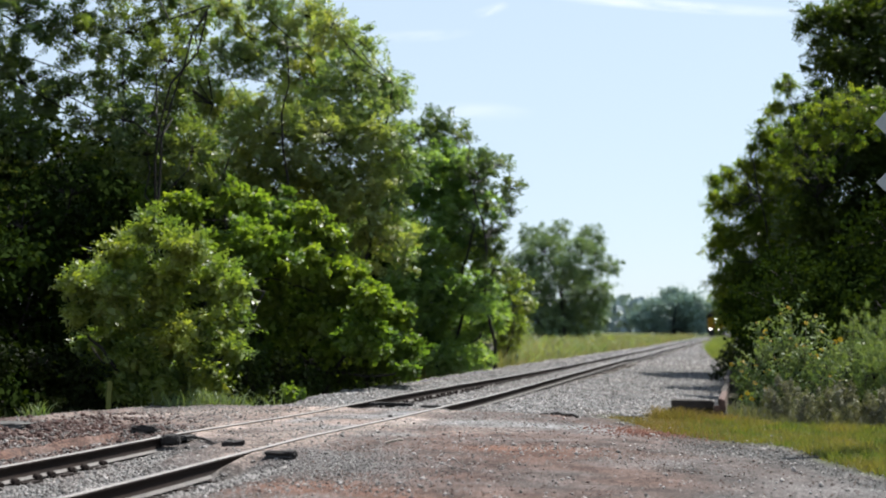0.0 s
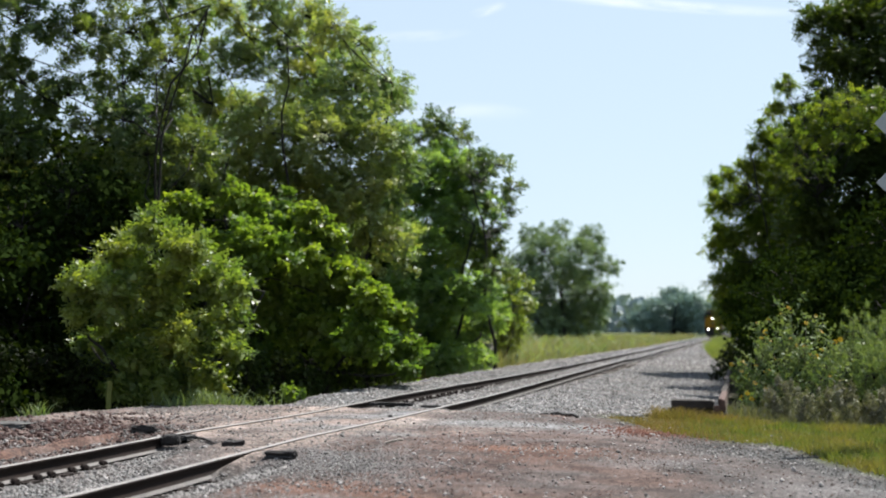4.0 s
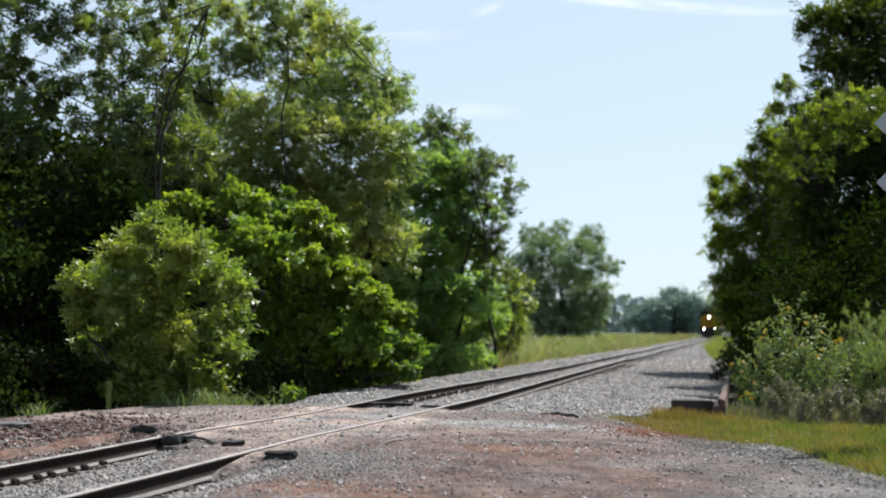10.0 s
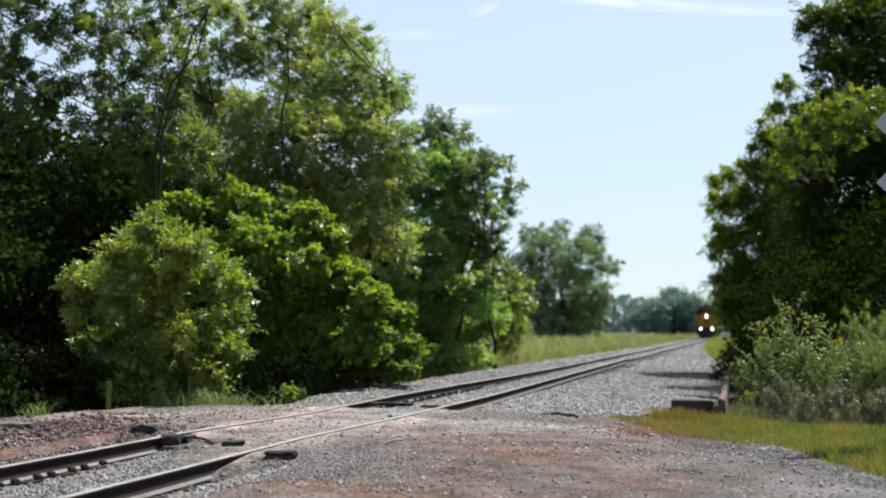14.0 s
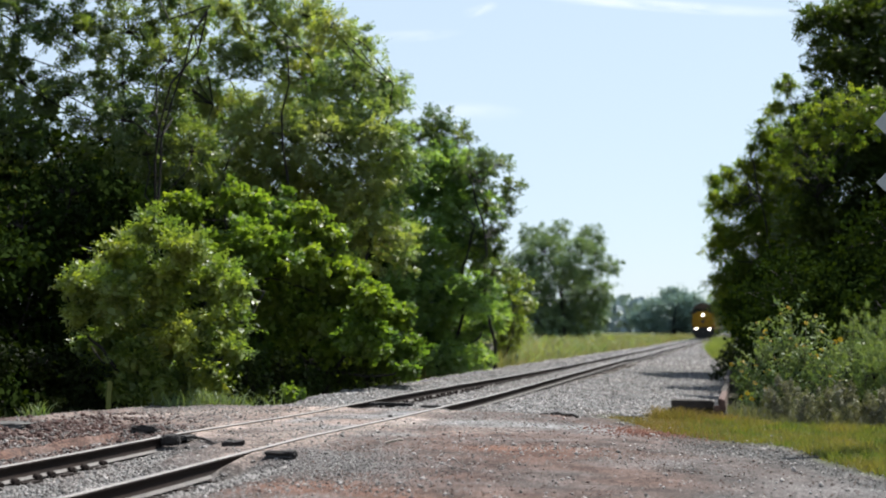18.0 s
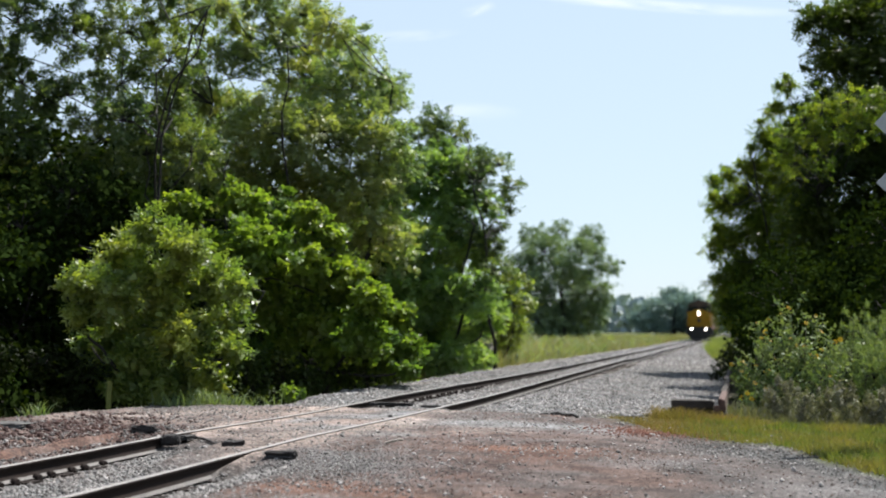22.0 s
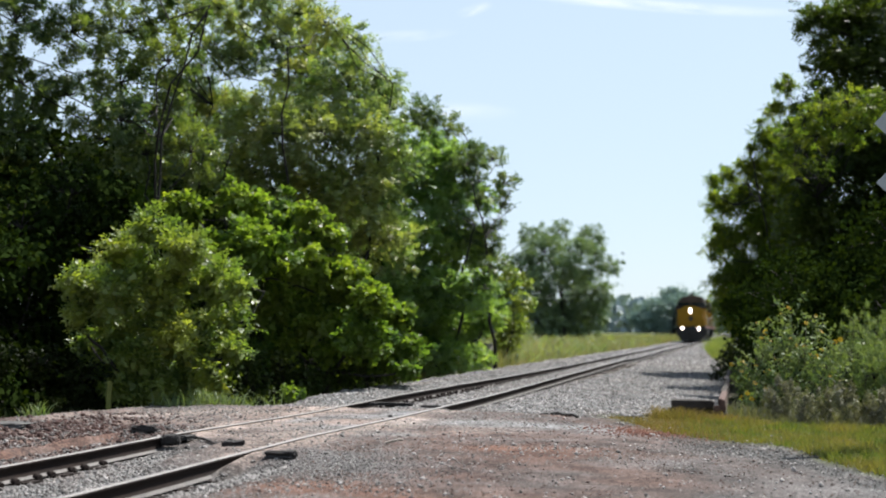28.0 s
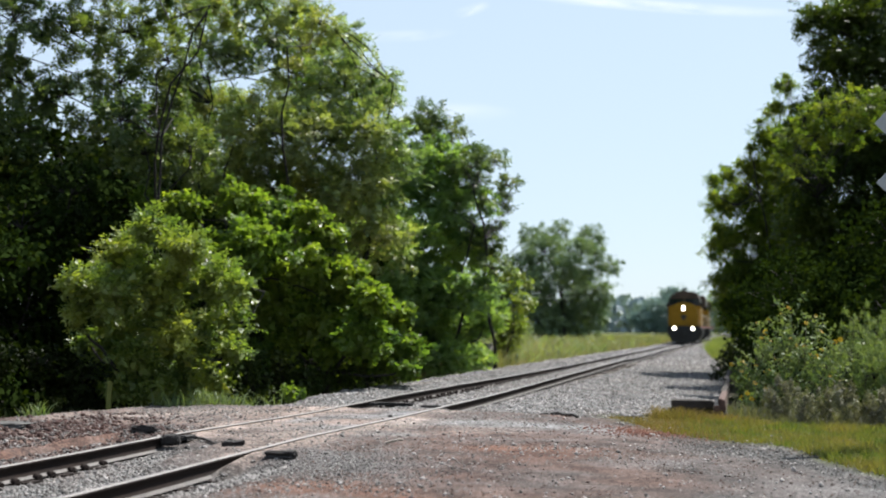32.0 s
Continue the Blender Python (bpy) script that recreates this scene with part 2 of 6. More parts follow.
def mesh_of(name, verts, faces, materials, index=None):
    """A mesh from arrays: verts (n, 3), faces (m, k)."""
    me = bpy.data.meshes.new(name)
    verts, faces = np.asarray(verts, np.float32), np.asarray(faces, np.int32)
    k = faces.shape[1]
    me.vertices.add(len(verts))
    me.vertices.foreach_set("co", verts.ravel())
    me.loops.add(faces.size)
    me.loops.foreach_set("vertex_index", faces.ravel())
    me.polygons.add(len(faces))
    me.polygons.foreach_set("loop_start", np.arange(0, faces.size, k, dtype=np.int32))
    if index is not None:
        me.polygons.foreach_set("material_index", np.asarray(index, np.int32))
    for mt in materials:
        me.materials.append(mt)
    me.update(calc_edges=True)
    return me


def box(bm, x0, x1, y0, y1, z0, z1, bevel=0.0, slot=0):
    made = bmesh.ops.create_cube(bm, size=1)["verts"]
    for v in made:
        v.co = Vector(((x0 + x1) / 2 + v.co.x * (x1 - x0), (y0 + y1) / 2 + v.co.y * (y1 - y0), (z0 + z1) / 2 + v.co.z * (z1 - z0)))
    faces = set(f for v in made for f in v.link_faces)
    for f in faces:
        f.material_index = slot
    if bevel:
        bmesh.ops.bevel(bm, geom=list(set(e for v in made for e in v.link_edges)), offset=bevel, segments=2, affect="EDGES")
    return made


def tube(bm, a, b, r, r2=None, sides=8, slot=0):
    a, b = Vector(a), Vector(b)
    d = b - a
    m = Matrix.Translation((a + b) / 2) @ d.to_track_quat("Z", "Y").to_matrix().to_4x4()
    made = bmesh.ops.create_cone(bm, cap_ends=True, segments=sides, radius1=r, radius2=r if r2 is None else r2, depth=d.length, matrix=m)["verts"]
    for f in set(f for v in made for f in v.link_faces):
        f.material_index = slot
        f.smooth = sides > 6 and len(f.verts) == 4
    return made


def rod(bm, points, r, sides=6):
    for a, b in zip(points, points[1:]):
        tube(bm, a, b, r, sides=sides)


# ---- lie of the land ----
def smooth(a, b, v):
    t = np.clip((v - a) / (b - a), 0, 1)
    return t * t * (3 - 2 * t)


LEFT_RAIL = ((-40, 0.01), (9, 0.01), (10.6, 0.02), (14.3, -0.03), (18.4, -0.015), (22, -0.03), (28, -0.07), (37, -0.1), (55, -0.1), (90, -0.12), (160, -0.1), (420, 0.0))
RIGHT_RAIL = ((-40, 0.02), (8, 0.01), (10.7, 0.02), (13.8, -0.02), (19, -0.05), (28, -0.03), (38, -0.01), (42, 0.0), (47, -0.05), (60, -0.03), (160, -0.05), (420, 0.0))


def rail_z(table, y):
    return np.interp(y, [p[0] for p in table], [p[1] for p in table])


def wave(x, y, s, seed=0.0):
    """A cheap uneven field for the land, about -1 to 1."""
    x, y = x / s + seed, y / s - seed * 1.7
    return (np.sin(x * 1.7 + 1.3 * np.sin(y * 1.1)) + np.sin(y * 1.9 + 1.7 * np.sin(x * 0.9 + 2)) + np.sin((x + y) * 3.1 + 1.1) * 0.5 + np.sin((x * 1.3 - y) * 5.3) * 0.3) / 2.8


def crossing(x, y):
    """1 where the dirt road covers the track."""
    near = 9.35 + np.where(x > 0, -0.25, 1.45) + 0.2 * wave(x, y, 0.7)
    far = 16.1 + 0.25 * wave(x, y, 0.9, 3) - 0.12 * np.clip(x, 0, 6)
    return smooth(near - 0.75, near + 0.25, y) * (1 - smooth(far - 0.15, far + 0.3, y))


def land(x, y):
    x, y = np.asarray(x, float), np.asarray(y, float)
    mid = (rail_z(LEFT_RAIL, y) + rail_z(RIGHT_RAIL, y)) / 2
    # stone bed: flat between the rails, broad on the right, steep on the left
    bed = mid - 0.165 + 0.0 * x
    bed = np.where(x > 0.85, mid - 0.165 + 0.05 * smooth(0.85, 1.4, x) - 0.05 * np.clip(x - 1.5, 0, 20), bed)
    bed = np.where(x < -0.85, mid - 0.165 + (0.06 + 0.1 * smooth(17, 18.5, y) * (1 - smooth(45, 90, y))) * smooth(0.85, 1.5, -x), bed)
    side = -2.3
    bed = np.where(x < side, mid - 0.105 + 0.1 * smooth(17, 18.5, y) * (1 - smooth(45, 90, y)) - 0.5 * (side - x), bed)
    left_floor = -0.75 + 0.35 * smooth(40, 120, y) + 0.1 * wave(x, y, 6)
    bed = np.where(x < side, np.maximum(bed, left_floor), bed)
    edge = np.interp(y, [0, 17, 35, 70, 120], [4.9, 4.9, 4.8, 3.0, 2.4])
    right_floor = -0.35 + 0.08 * wave(x, y, 4, 1)
    bed = np.where(x > edge, bed + (right_floor - bed) * smooth(0.0, 0.9, x - edge), bed)
    # road: flush with the rails, falling gently to the right, with a lip on the left
    rails = np.where(x < 0, rail_z(LEFT_RAIL, y), rail_z(RIGHT_RAIL, y))
    road = rails - 0.012 - 0.022 * np.clip(x - 0.9, 0, 12)
    road = np.where(np.abs(x) < 0.68, road - 0.012, road)
    lip = -4.1 - 0.12 * np.clip(16 - y, 0, 20) + 0.3 * wave(x, y, 2.2, 5)
    road = np.where(x < -0.85, road - 0.01 * np.clip(-0.85 - x, 0, 3), road)
    road = road - 0.9 * smooth(0.0, 2.2, lip - x)
    c = crossing(x, y)
    wide = np.where(x > 0.9, 1 - smooth(15.6, 16.4, y + 0.03 * (x - 2)), c)
    wide = np.where((x > 0.9) & (y < 10), smooth(0.85, 1.7, x + np.clip(y - 8.6, 0, 0.8)), wide)
    left_shelf = np.where(x < -1.6, 1 - smooth(15.8, 17.2, y), wide)
    wide = np.where(x < -0.9, np.maximum(c, left_shelf * smooth(0.9, 1.7, -x)), wide)
    z = bed + (road - bed) * wide
    # small unevenness
    z = z + (0.012 * wave(x, y, 0.45) - 0.004) * smooth(0.02, 0.3, np.abs(np.abs(x) - 0.7525)) + 0.02 * wave(x, y, 1.3, 2) * (np.abs(x) > 1.2)
    mound = np.exp(-((x + 2.45 + 0.22 * (y - 10.3)) / 0.8) ** 2 - ((y - 10.8) / 1.9) ** 2)
    z = z + mound * (0.05 + 0.06 * wave(x, y, 0.3, 4))
    far = smooth(120, 400, np.hypot(x, y))
    return z * (1 - far) + far * -0.3


def land_at(x, y):
    return float(land(np.array([x]), np.array([y]))[0])


def spaced(fine0, fine1, step, ends, grow):
    a = list(np.arange(fine0, fine1 + 1e-6, step))
    s = step
    while a[-1] < ends[1]:
        s *= grow
        a.append(a[-1] + s)
    s = step
    while a[0] > ends[0]:
        s *= grow
        a.insert(0, a[0] - s)
    return np.array(a)


def verge(x):
    """How far (y) the dirt road reaches before the grass strip."""
    return 14.55 - 1.55 * (x - 3.67) + 0.85 * np.exp(-((x - 5.6) / 0.4) ** 2)


def build_land():
    xs = spaced(-7.0, 9.0, 0.11, (-2500, 2500), 1.16)
    ys = spaced(5.0, 26.0, 0.13, (-1500, 4500), 1.06)
    X, Y = np.meshgrid(xs, ys)
    Z = land(X, Y)
    co = np.stack([X, Y, Z], -1).reshape(-1, 3)
    nx, ny = len(xs), len(ys)
    i = np.arange(nx * ny).reshape(ny, nx)
    quads = np.stack([i[:-1, :-1], i[:-1, 1:], i[1:, 1:], i[1:, :-1]], -1).reshape(-1, 4)
    x, y = X.ravel(), Y.ravel()
    c = crossing(x, y)
    edge = np.interp(y, [0, 17, 35, 70, 120], [4.9, 4.9, 4.8, 3.0, 2.4]) + 0.25 * wave(x, y, 0.8, 7)
    bed = (1 - c) * (np.where(y < 12, smooth(-1.5, -1.0, x), smooth(-2.6, -1.9, x)) + 0.8 * (y > 17) * smooth(-4.0, -3.0, x)).clip(0, 1) * (1 - smooth(-0.2, 0.3, x - edge))
    on_right = (x > 1.0) & (y < 18)
    bed = np.where(on_right, bed * np.maximum(smooth(15.3, 15.9, y + 0.3 * wave(x, y, 0.6)), (1 - smooth(1.1, 1.7, x)) * (y < 10)), bed)
    turf = smooth(-0.1, 0.4, x - edge) * (y > 15.0)
    turf = np.maximum(turf, (1 - smooth(-4.8, -3.6, x)) * (y > 17.2) + (x < -6.5))
    strip = smooth(3.6, 4.2, x + 0.2 * (y - 13.5) + 0.3 * wave(x, y, 0.7, 1)) * smooth(-0.3, 0.3, y - verge(x) + 0.3 * wave(x, y, 0.5, 2)) * (y < 18)
    turf = np.maximum(turf, strip * 0.85).clip(0, 1)
    bed = bed * (1 - turf)
    far = np.hypot(x, y) > 150
    turf, bed = np.where(far & (np.abs(x) > 3), 1.0, turf), np.where(far & (np.abs(x) > 3), 0.0, bed)
    red = 0.42 * np.exp(-((x + 2.3 + 0.2 * (y - 10.3)) / 1.15) ** 4 - ((y - 10.4) / 2.4) ** 4) * smooth(-0.8, 0.3, wave(x, y, 0.6, 41)) + 1.0 * np.exp(-((x - 4.15) / 0.8) ** 2 - ((y - 13.45) / 0.55) ** 2)
    red = red + 0.7 * np.exp(-((x - 2.3) / 1.1) ** 2 - ((y - 7.7) / 0.45) ** 2) + 0.45 * np.exp(-((x - 3.3) / 1.6) ** 2 - ((y - 10.8) / 0.35) ** 2)
    grey = 0.9 * np.exp(-((verge(x) - y - 0.6) / 0.7) ** 2) * smooth(4.2, 5.0, x + 0.4 * wave(x, y, 0.5, 3)) * (y < 14)
    grey = grey + 0.7 * np.exp(-((x - 1.4) / 0.6) ** 2 - ((y - 8.9) / 0.9) ** 2) + 0.4 * (np.abs(x) < 0.62) * c
    red = red + 0.3 * smooth(0.1, 0.8, wave(x, y, 1.1, 9)) * (x > 1.0) * (y < 14) + 0.1 * smooth(0.0, 0.7, wave(x, y, 0.6, 4)) * (x > 0)
    pale = (np.exp(-((np.abs(np.abs(x) - 0.85)) / 0.22) ** 2) * 1.0 + 0.6 * (np.abs(x) < 0.7)) * c * smooth(-0.3, 0.4, wave(x, y, 0.8, 6) + 0.3)
    pale = pale + 0.5 * smooth(-0.7, 0.3, wave(x, y, 0.9, 14)) * (1 - smooth(0.8, 1.8, x)) * smooth(11.2, 12.4, y) * (y < 16.5) * (x > -4.5)
    pale = pale + 0.5 * (x < -1.0) * (x > -4.2) * smooth(0.0, 0.6, wave(x, y, 1.5, 8)) * (y > 11) * (y < 17)
    pale = pale + 0.55 * np.exp(-((x - 2.1) / 1.3) ** 2 - ((y - 12.9) / 1.1) ** 2) * smooth(-0.4, 0.4, wave(x, y, 0.5, 12))
    tan = np.exp(-((x - 0.33) / 0.2) ** 2 - ((y - 11.0) / 1.1) ** 4) * smooth(-0.6, 0.2, wave(x, y, 0.5, 21))
    tan = tan + 0.9 * np.exp(-((np.abs(x) - 0.7525) / 0.15) ** 2) * c
    tan = tan + (np.exp(-((x + 1.0) / 0.2) ** 2) + 0.8 * np.exp(-((x - 1.0) / 0.22) ** 2)) * smooth(10.6, 11.6, y) * (1 - smooth(15.6, 16.6, y)) * smooth(-0.5, 0.5, wave(x, y, 0.9, 23))
    tan = tan + 0.7 * smooth(0.1, 0.7, wave(x, y, 1.3, 25)) * (x < -1.0) * (x > -4.2) * smooth(11.5, 13, y) * (1 - smooth(17.2, 18.5, y))
    chalk = np.exp(-((x - 2.5 - 0.5 * (13.5 - y)) / 1.5) ** 4 - ((y - 13.5) / 0.75) ** 4) * smooth(-0.7, 0.5, wave(x, y, 0.8, 27))
    chalk = chalk + 0.75 * np.exp(-((x - 1.45) / 0.3) ** 2 - ((y - 11.75) / 0.3) ** 2) + 0.85 * (np.abs(x) < 0.6) * smooth(11.6, 12.6, y) * (1 - smooth(15.4, 16.2, y)) * smooth(-0.7, 0.4, wave(x, y, 0.7, 29))
    chalk = chalk + 0.35 * np.exp(-((x - 6.0) / 0.6) ** 2 - ((y - 9.1) / 0.35) ** 2) + 0.25 * smooth(0.25, 0.8, wave(x, y, 0.7, 31)) * (x > 1.0) * (y < 12.5)
    grey = grey + 0.5 * np.exp(-((x + 3.0) / 0.9) ** 2 - ((y - 12.2) / 1.3) ** 2) * smooth(-0.5, 0.4, wave(x, y, 0.5, 47))
    grey = grey + 0.55 * smooth(3.2, 5.2, x + 0.5 * wave(x, y, 0.9, 45)) * (1 - smooth(11.0, 12.6, y))
    red = red + 0.75 * np.exp(-((y - 16.28 + 0.62 * (x - 1.3)) / 0.22) ** 2) * (x > 0.9) * (x < 2.9)
    masks = {"tan": tan.clip(0, 1), "chalk": chalk.clip(0, 1), "ballast": bed, "turf": turf, "red": red.clip(0, 1), "grey": grey.clip(0, 1), "pale": pale.clip(0, 1)}
    cx, cy = co[quads].mean(1)[:, 0], co[quads].mean(1)[:, 1]
    is_bed = (np.abs(cx) < 1.7) & (crossing(cx, cy) < 0.5) & (np.abs(cy) < 400) | ((cx > 0.9) & (cx < 4.8) & (cy > 16) & (cy < 60))
    is_road = ~is_bed & (cx > -4.5) & (cx < 9) & (cy < 16.5) & (cy > -30)
    for name, pick, label, cat in (("ground", ~(is_bed | is_road), "grassy ground with low weeds and dry soil", "ground"),
                                   ("road", is_road, "reddish dirt and gravel road across the track", "dirt road"),
                                   ("track_bed", is_bed, "grey crushed stone bed under the track", "track bed")):
        q = quads[pick]
        used, inv = np.unique(q, return_inverse=True)
        me = mesh_of(name, co[used], inv.reshape(-1, 4), [GROUND])
        for key, v in masks.items():
            at = me.attributes.new(key, "FLOAT", "POINT")
            at.data.foreach_set("value", v[used].astype(np.float32))
        me.shade_smooth()
        tagged(new(name, me), label, cat, kind="structure")


build_land()


# ---- track ----
RAIL_PROFILE = ((-0.033, 0.0), (-0.035, -0.011), (-0.028, -0.031), (-0.008, -0.038), (-0.008, -0.122), (-0.065, -0.139), (-0.065, -0.147),
                (0.065, -0.147), (0.065, -0.139), (0.008, -0.122), (0.008, -0.038), (0.028, -0.031), (0.035, -0.011), (0.033, 0.0), (0.02, 0.005), (-0.02, 0.005))


def build_track():
    track = tagged(new("railway_track"), "single railway track of worn steel rails on stone ballast", "railway track", kind="structure")
    ys = spaced(4, 60, 0.5, (-40, 420), 1.08)
    for x0, table in ((-0.7525, LEFT_RAIL), (0.7525, RIGHT_RAIL)):
        prof = np.array(RAIL_PROFILE)
        k = len(prof)
        z = rail_z(table, ys)
        wob = 0.012 * np.sin(ys / 9.0) * smooth(18, 30, ys)
        v = np.stack([np.repeat(x0 + wob, k).reshape(-1, k) + prof[:, 0], np.repeat(ys, k).reshape(-1, k), z[:, None] + prof[:, 1]], -1).reshape(-1, 3)
        faces, idx = [], []
        for a in range(len(ys) - 1):
            for b in range(k):
                faces.append((a * k + b, a * k + (b + 1) % k, (a + 1) * k + (b + 1) % k, (a + 1) * k + b))
                idx.append(1 if b in (13, 14, 15, 0) else 2 if b in (4, 8) else 0)
        ob = new("rail", mesh_of("rail", v, np.array(faces)[:, ::-1], [RAIL_SIDE, RAIL_HEAD, RAIL_FOOT], idx))
        ob.parent = track
        tagged(ob, "rusty steel rail with a bright worn head")
    bm = bmesh.new()
    box(bm, -1.3, 1.3, -0.115, 0.115, -0.16, 0.0, 0.012)
    first = None
    anchor = bmesh.new()
    tube(anchor, (0.0, 0, -0.006), (0.05, 0, -0.012), 0.04, 0.034, 14)
    box(anchor, 0.02, 0.075, -0.014, 0.014, -0.035, -0.012, 0.006)
    clip = None
    plate = bmesh.new()
    box(plate, -0.17, 0.17, -0.1, 0.1, -0.008, 0.006, 0.003)
    pl = None
    rng = random.Random(5)
    for i in range(290):
        y = -6.0 + i * 0.5 + rng.uniform(-0.03, 0.03)
        zl, zr = float(rail_z(LEFT_RAIL, y)), float(rail_z(RIGHT_RAIL, y))
        if 9.4 < y < 16.3:
            continue
        if first is None:
            first = part("tie", bm, TIE, track)
            clip = part("rail_anchor", anchor, RAIL_SIDE, track)
            pl = part("tie_plate", plate, RAIL_SIDE, track)
            tie = first
        else:
            tie = new("tie", first.data)
            tie.parent = track
        tie.matrix_basis = pose(rng.uniform(-0.05, 0.05), y, (zl + zr) / 2 - 0.183, 0, math.degrees(math.atan2(zl - zr, 1.5)), rng.uniform(-1, 1))
        if y < 60:
            for x0, z in ((-0.7525, zl), (0.7525, zr)):
                o = new("tie_plate", pl.data)
                o.parent = track
                o.matrix_basis = pose(x0, y, z - 0.155)
            for s in (-0.15, 0.15):
                if rng.random() < 0.85:
                    o = new("rail_anchor", clip.data)
                    o.parent = track
                    o.matrix_basis = pose(-0.7525 + 0.045, y + s, zl - 0.132, 0, 0, rng.uniform(-6, 6))
    for o in (clip, pl):
        o.matrix_basis = pose(0.7525 + 0.045, 60.4, -0.2)


build_track()


# ---- trees ----
SWAYING = []     # (branch, place in its tree, metres of sway, group)
ACROSS = Vector((math.cos(radians(15.685)), math.sin(radians(15.685)), 0))


def leaf_quads(rng, centre, length, width, up=0.5, out=None):
    """Pointed leaves at the rows of centre; returns (n, 4, 3)."""
    n = len(centre)
    axis = rng.normal(size=(n, 3))
    axis[:, 2] -= 0.35
    axis /= np.linalg.norm(axis, axis=1)[:, None]
    nor = rng.normal(size=(n, 3))
    nor = nor * 0.55 + (0 if out is None else out)
    nor[:, 2] += up
    side = np.cross(axis, nor)
    side /= np.linalg.norm(side, axis=1)[:, None] + 1e-6
    nor = np.cross(side, axis)
    s = rng.uniform(0.65, 1.3, n)[:, None]
    a, b = axis * length * s, side * width * s * 0.5
    fold = nor * width * 0.18 * s
    return np.stack([centre, centre + a * 0.45 + b + fold, centre + a, centre + a * 0.45 - b + fold], 1)


def twig_tube(a, b, r0, r1, sides=4):
    d = b - a
    d = d / (np.linalg.norm(d) + 1e-6)
    u = np.cross(d, (0.3, 0.5, 0.8))
    u /= np.linalg.norm(u) + 1e-6
    w = np.cross(d, u)
    ang = np.arange(sides) * 2 * np.pi / sides
    ring = np.cos(ang)[:, None] * u + np.sin(ang)[:, None] * w
    v = np.concatenate([a + ring * r0, b + ring * r1])
    f = [(i, (i + 1) % sides, sides + (i + 1) % sides, sides + i) for i in range(sides)]
    return v, f


def limb(a, b, r0, r1, rng, steps=4, bend=0.12, sides=6):
    """A bent tapered limb as verts and faces."""
    a, b = np.asarray(a, float), np.asarray(b, float)
    pts = [a + (b - a) * t for t in np.linspace(0, 1, steps + 1)]
    length = np.linalg.norm(b - a)
    for p in pts[1:-1]:
        p += rng.normal(size=3) * length * bend * 0.4
    V, Fc, o = [], [], 0
    for i in range(steps):
        ra, rb = r0 + (r1 - r0) * i / steps, r0 + (r1 - r0) * (i + 1) / steps
        v, f = twig_tube(pts[i], pts[i + 1], ra, rb, sides)
        V.append(v)
        Fc += [tuple(q + o for q in t) for t in f]
        o += len(v)
    return np.concatenate(V), Fc


def spray_quads(rng, centre, out, length, width, count):
    """Sprays of leaves set in two rows along a drooping twig."""
    n = len(centre)
    way = out + rng.normal(size=(n, 3)) * 0.55 + np.array([0, 0, -0.25])
    way /= np.linalg.norm(way, axis=1)[:, None]
    up = np.array([0, 0, 1.0]) + rng.normal(size=(n, 3)) * 0.45
    side = np.cross(way, up)
    side /= np.linalg.norm(side, axis=1)[:, None]
    flat = np.cross(side, way)
    leaves = []
    for i in range(count):
        flip = 1.0 if i % 2 else -1.0
        start = centre + way * (length * 0.36 * (i - count / 2))
        d = way * rng.uniform(0.35, 0.8, (n, 1)) + side * flip * rng.uniform(0.6, 1.0, (n, 1)) - flat * rng.uniform(-0.1, 0.5, (n, 1))
        d /= np.linalg.norm(d, axis=1)[:, None]
        w = np.cross(d, flat + rng.normal(size=(n, 3)) * 0.3)
        w /= np.linalg.norm(w, axis=1)[:, None]
        size = rng.uniform(0.7, 1.2, (n, 1))
        mid = start + d * size * length * 0.45
        leaves.append(np.stack([start, mid + w * size * width * 0.5, start + d * size * length, mid - w * size * width * 0.5], 1))
    return np.stack(leaves, 1).reshape(n * count, 4, 3)


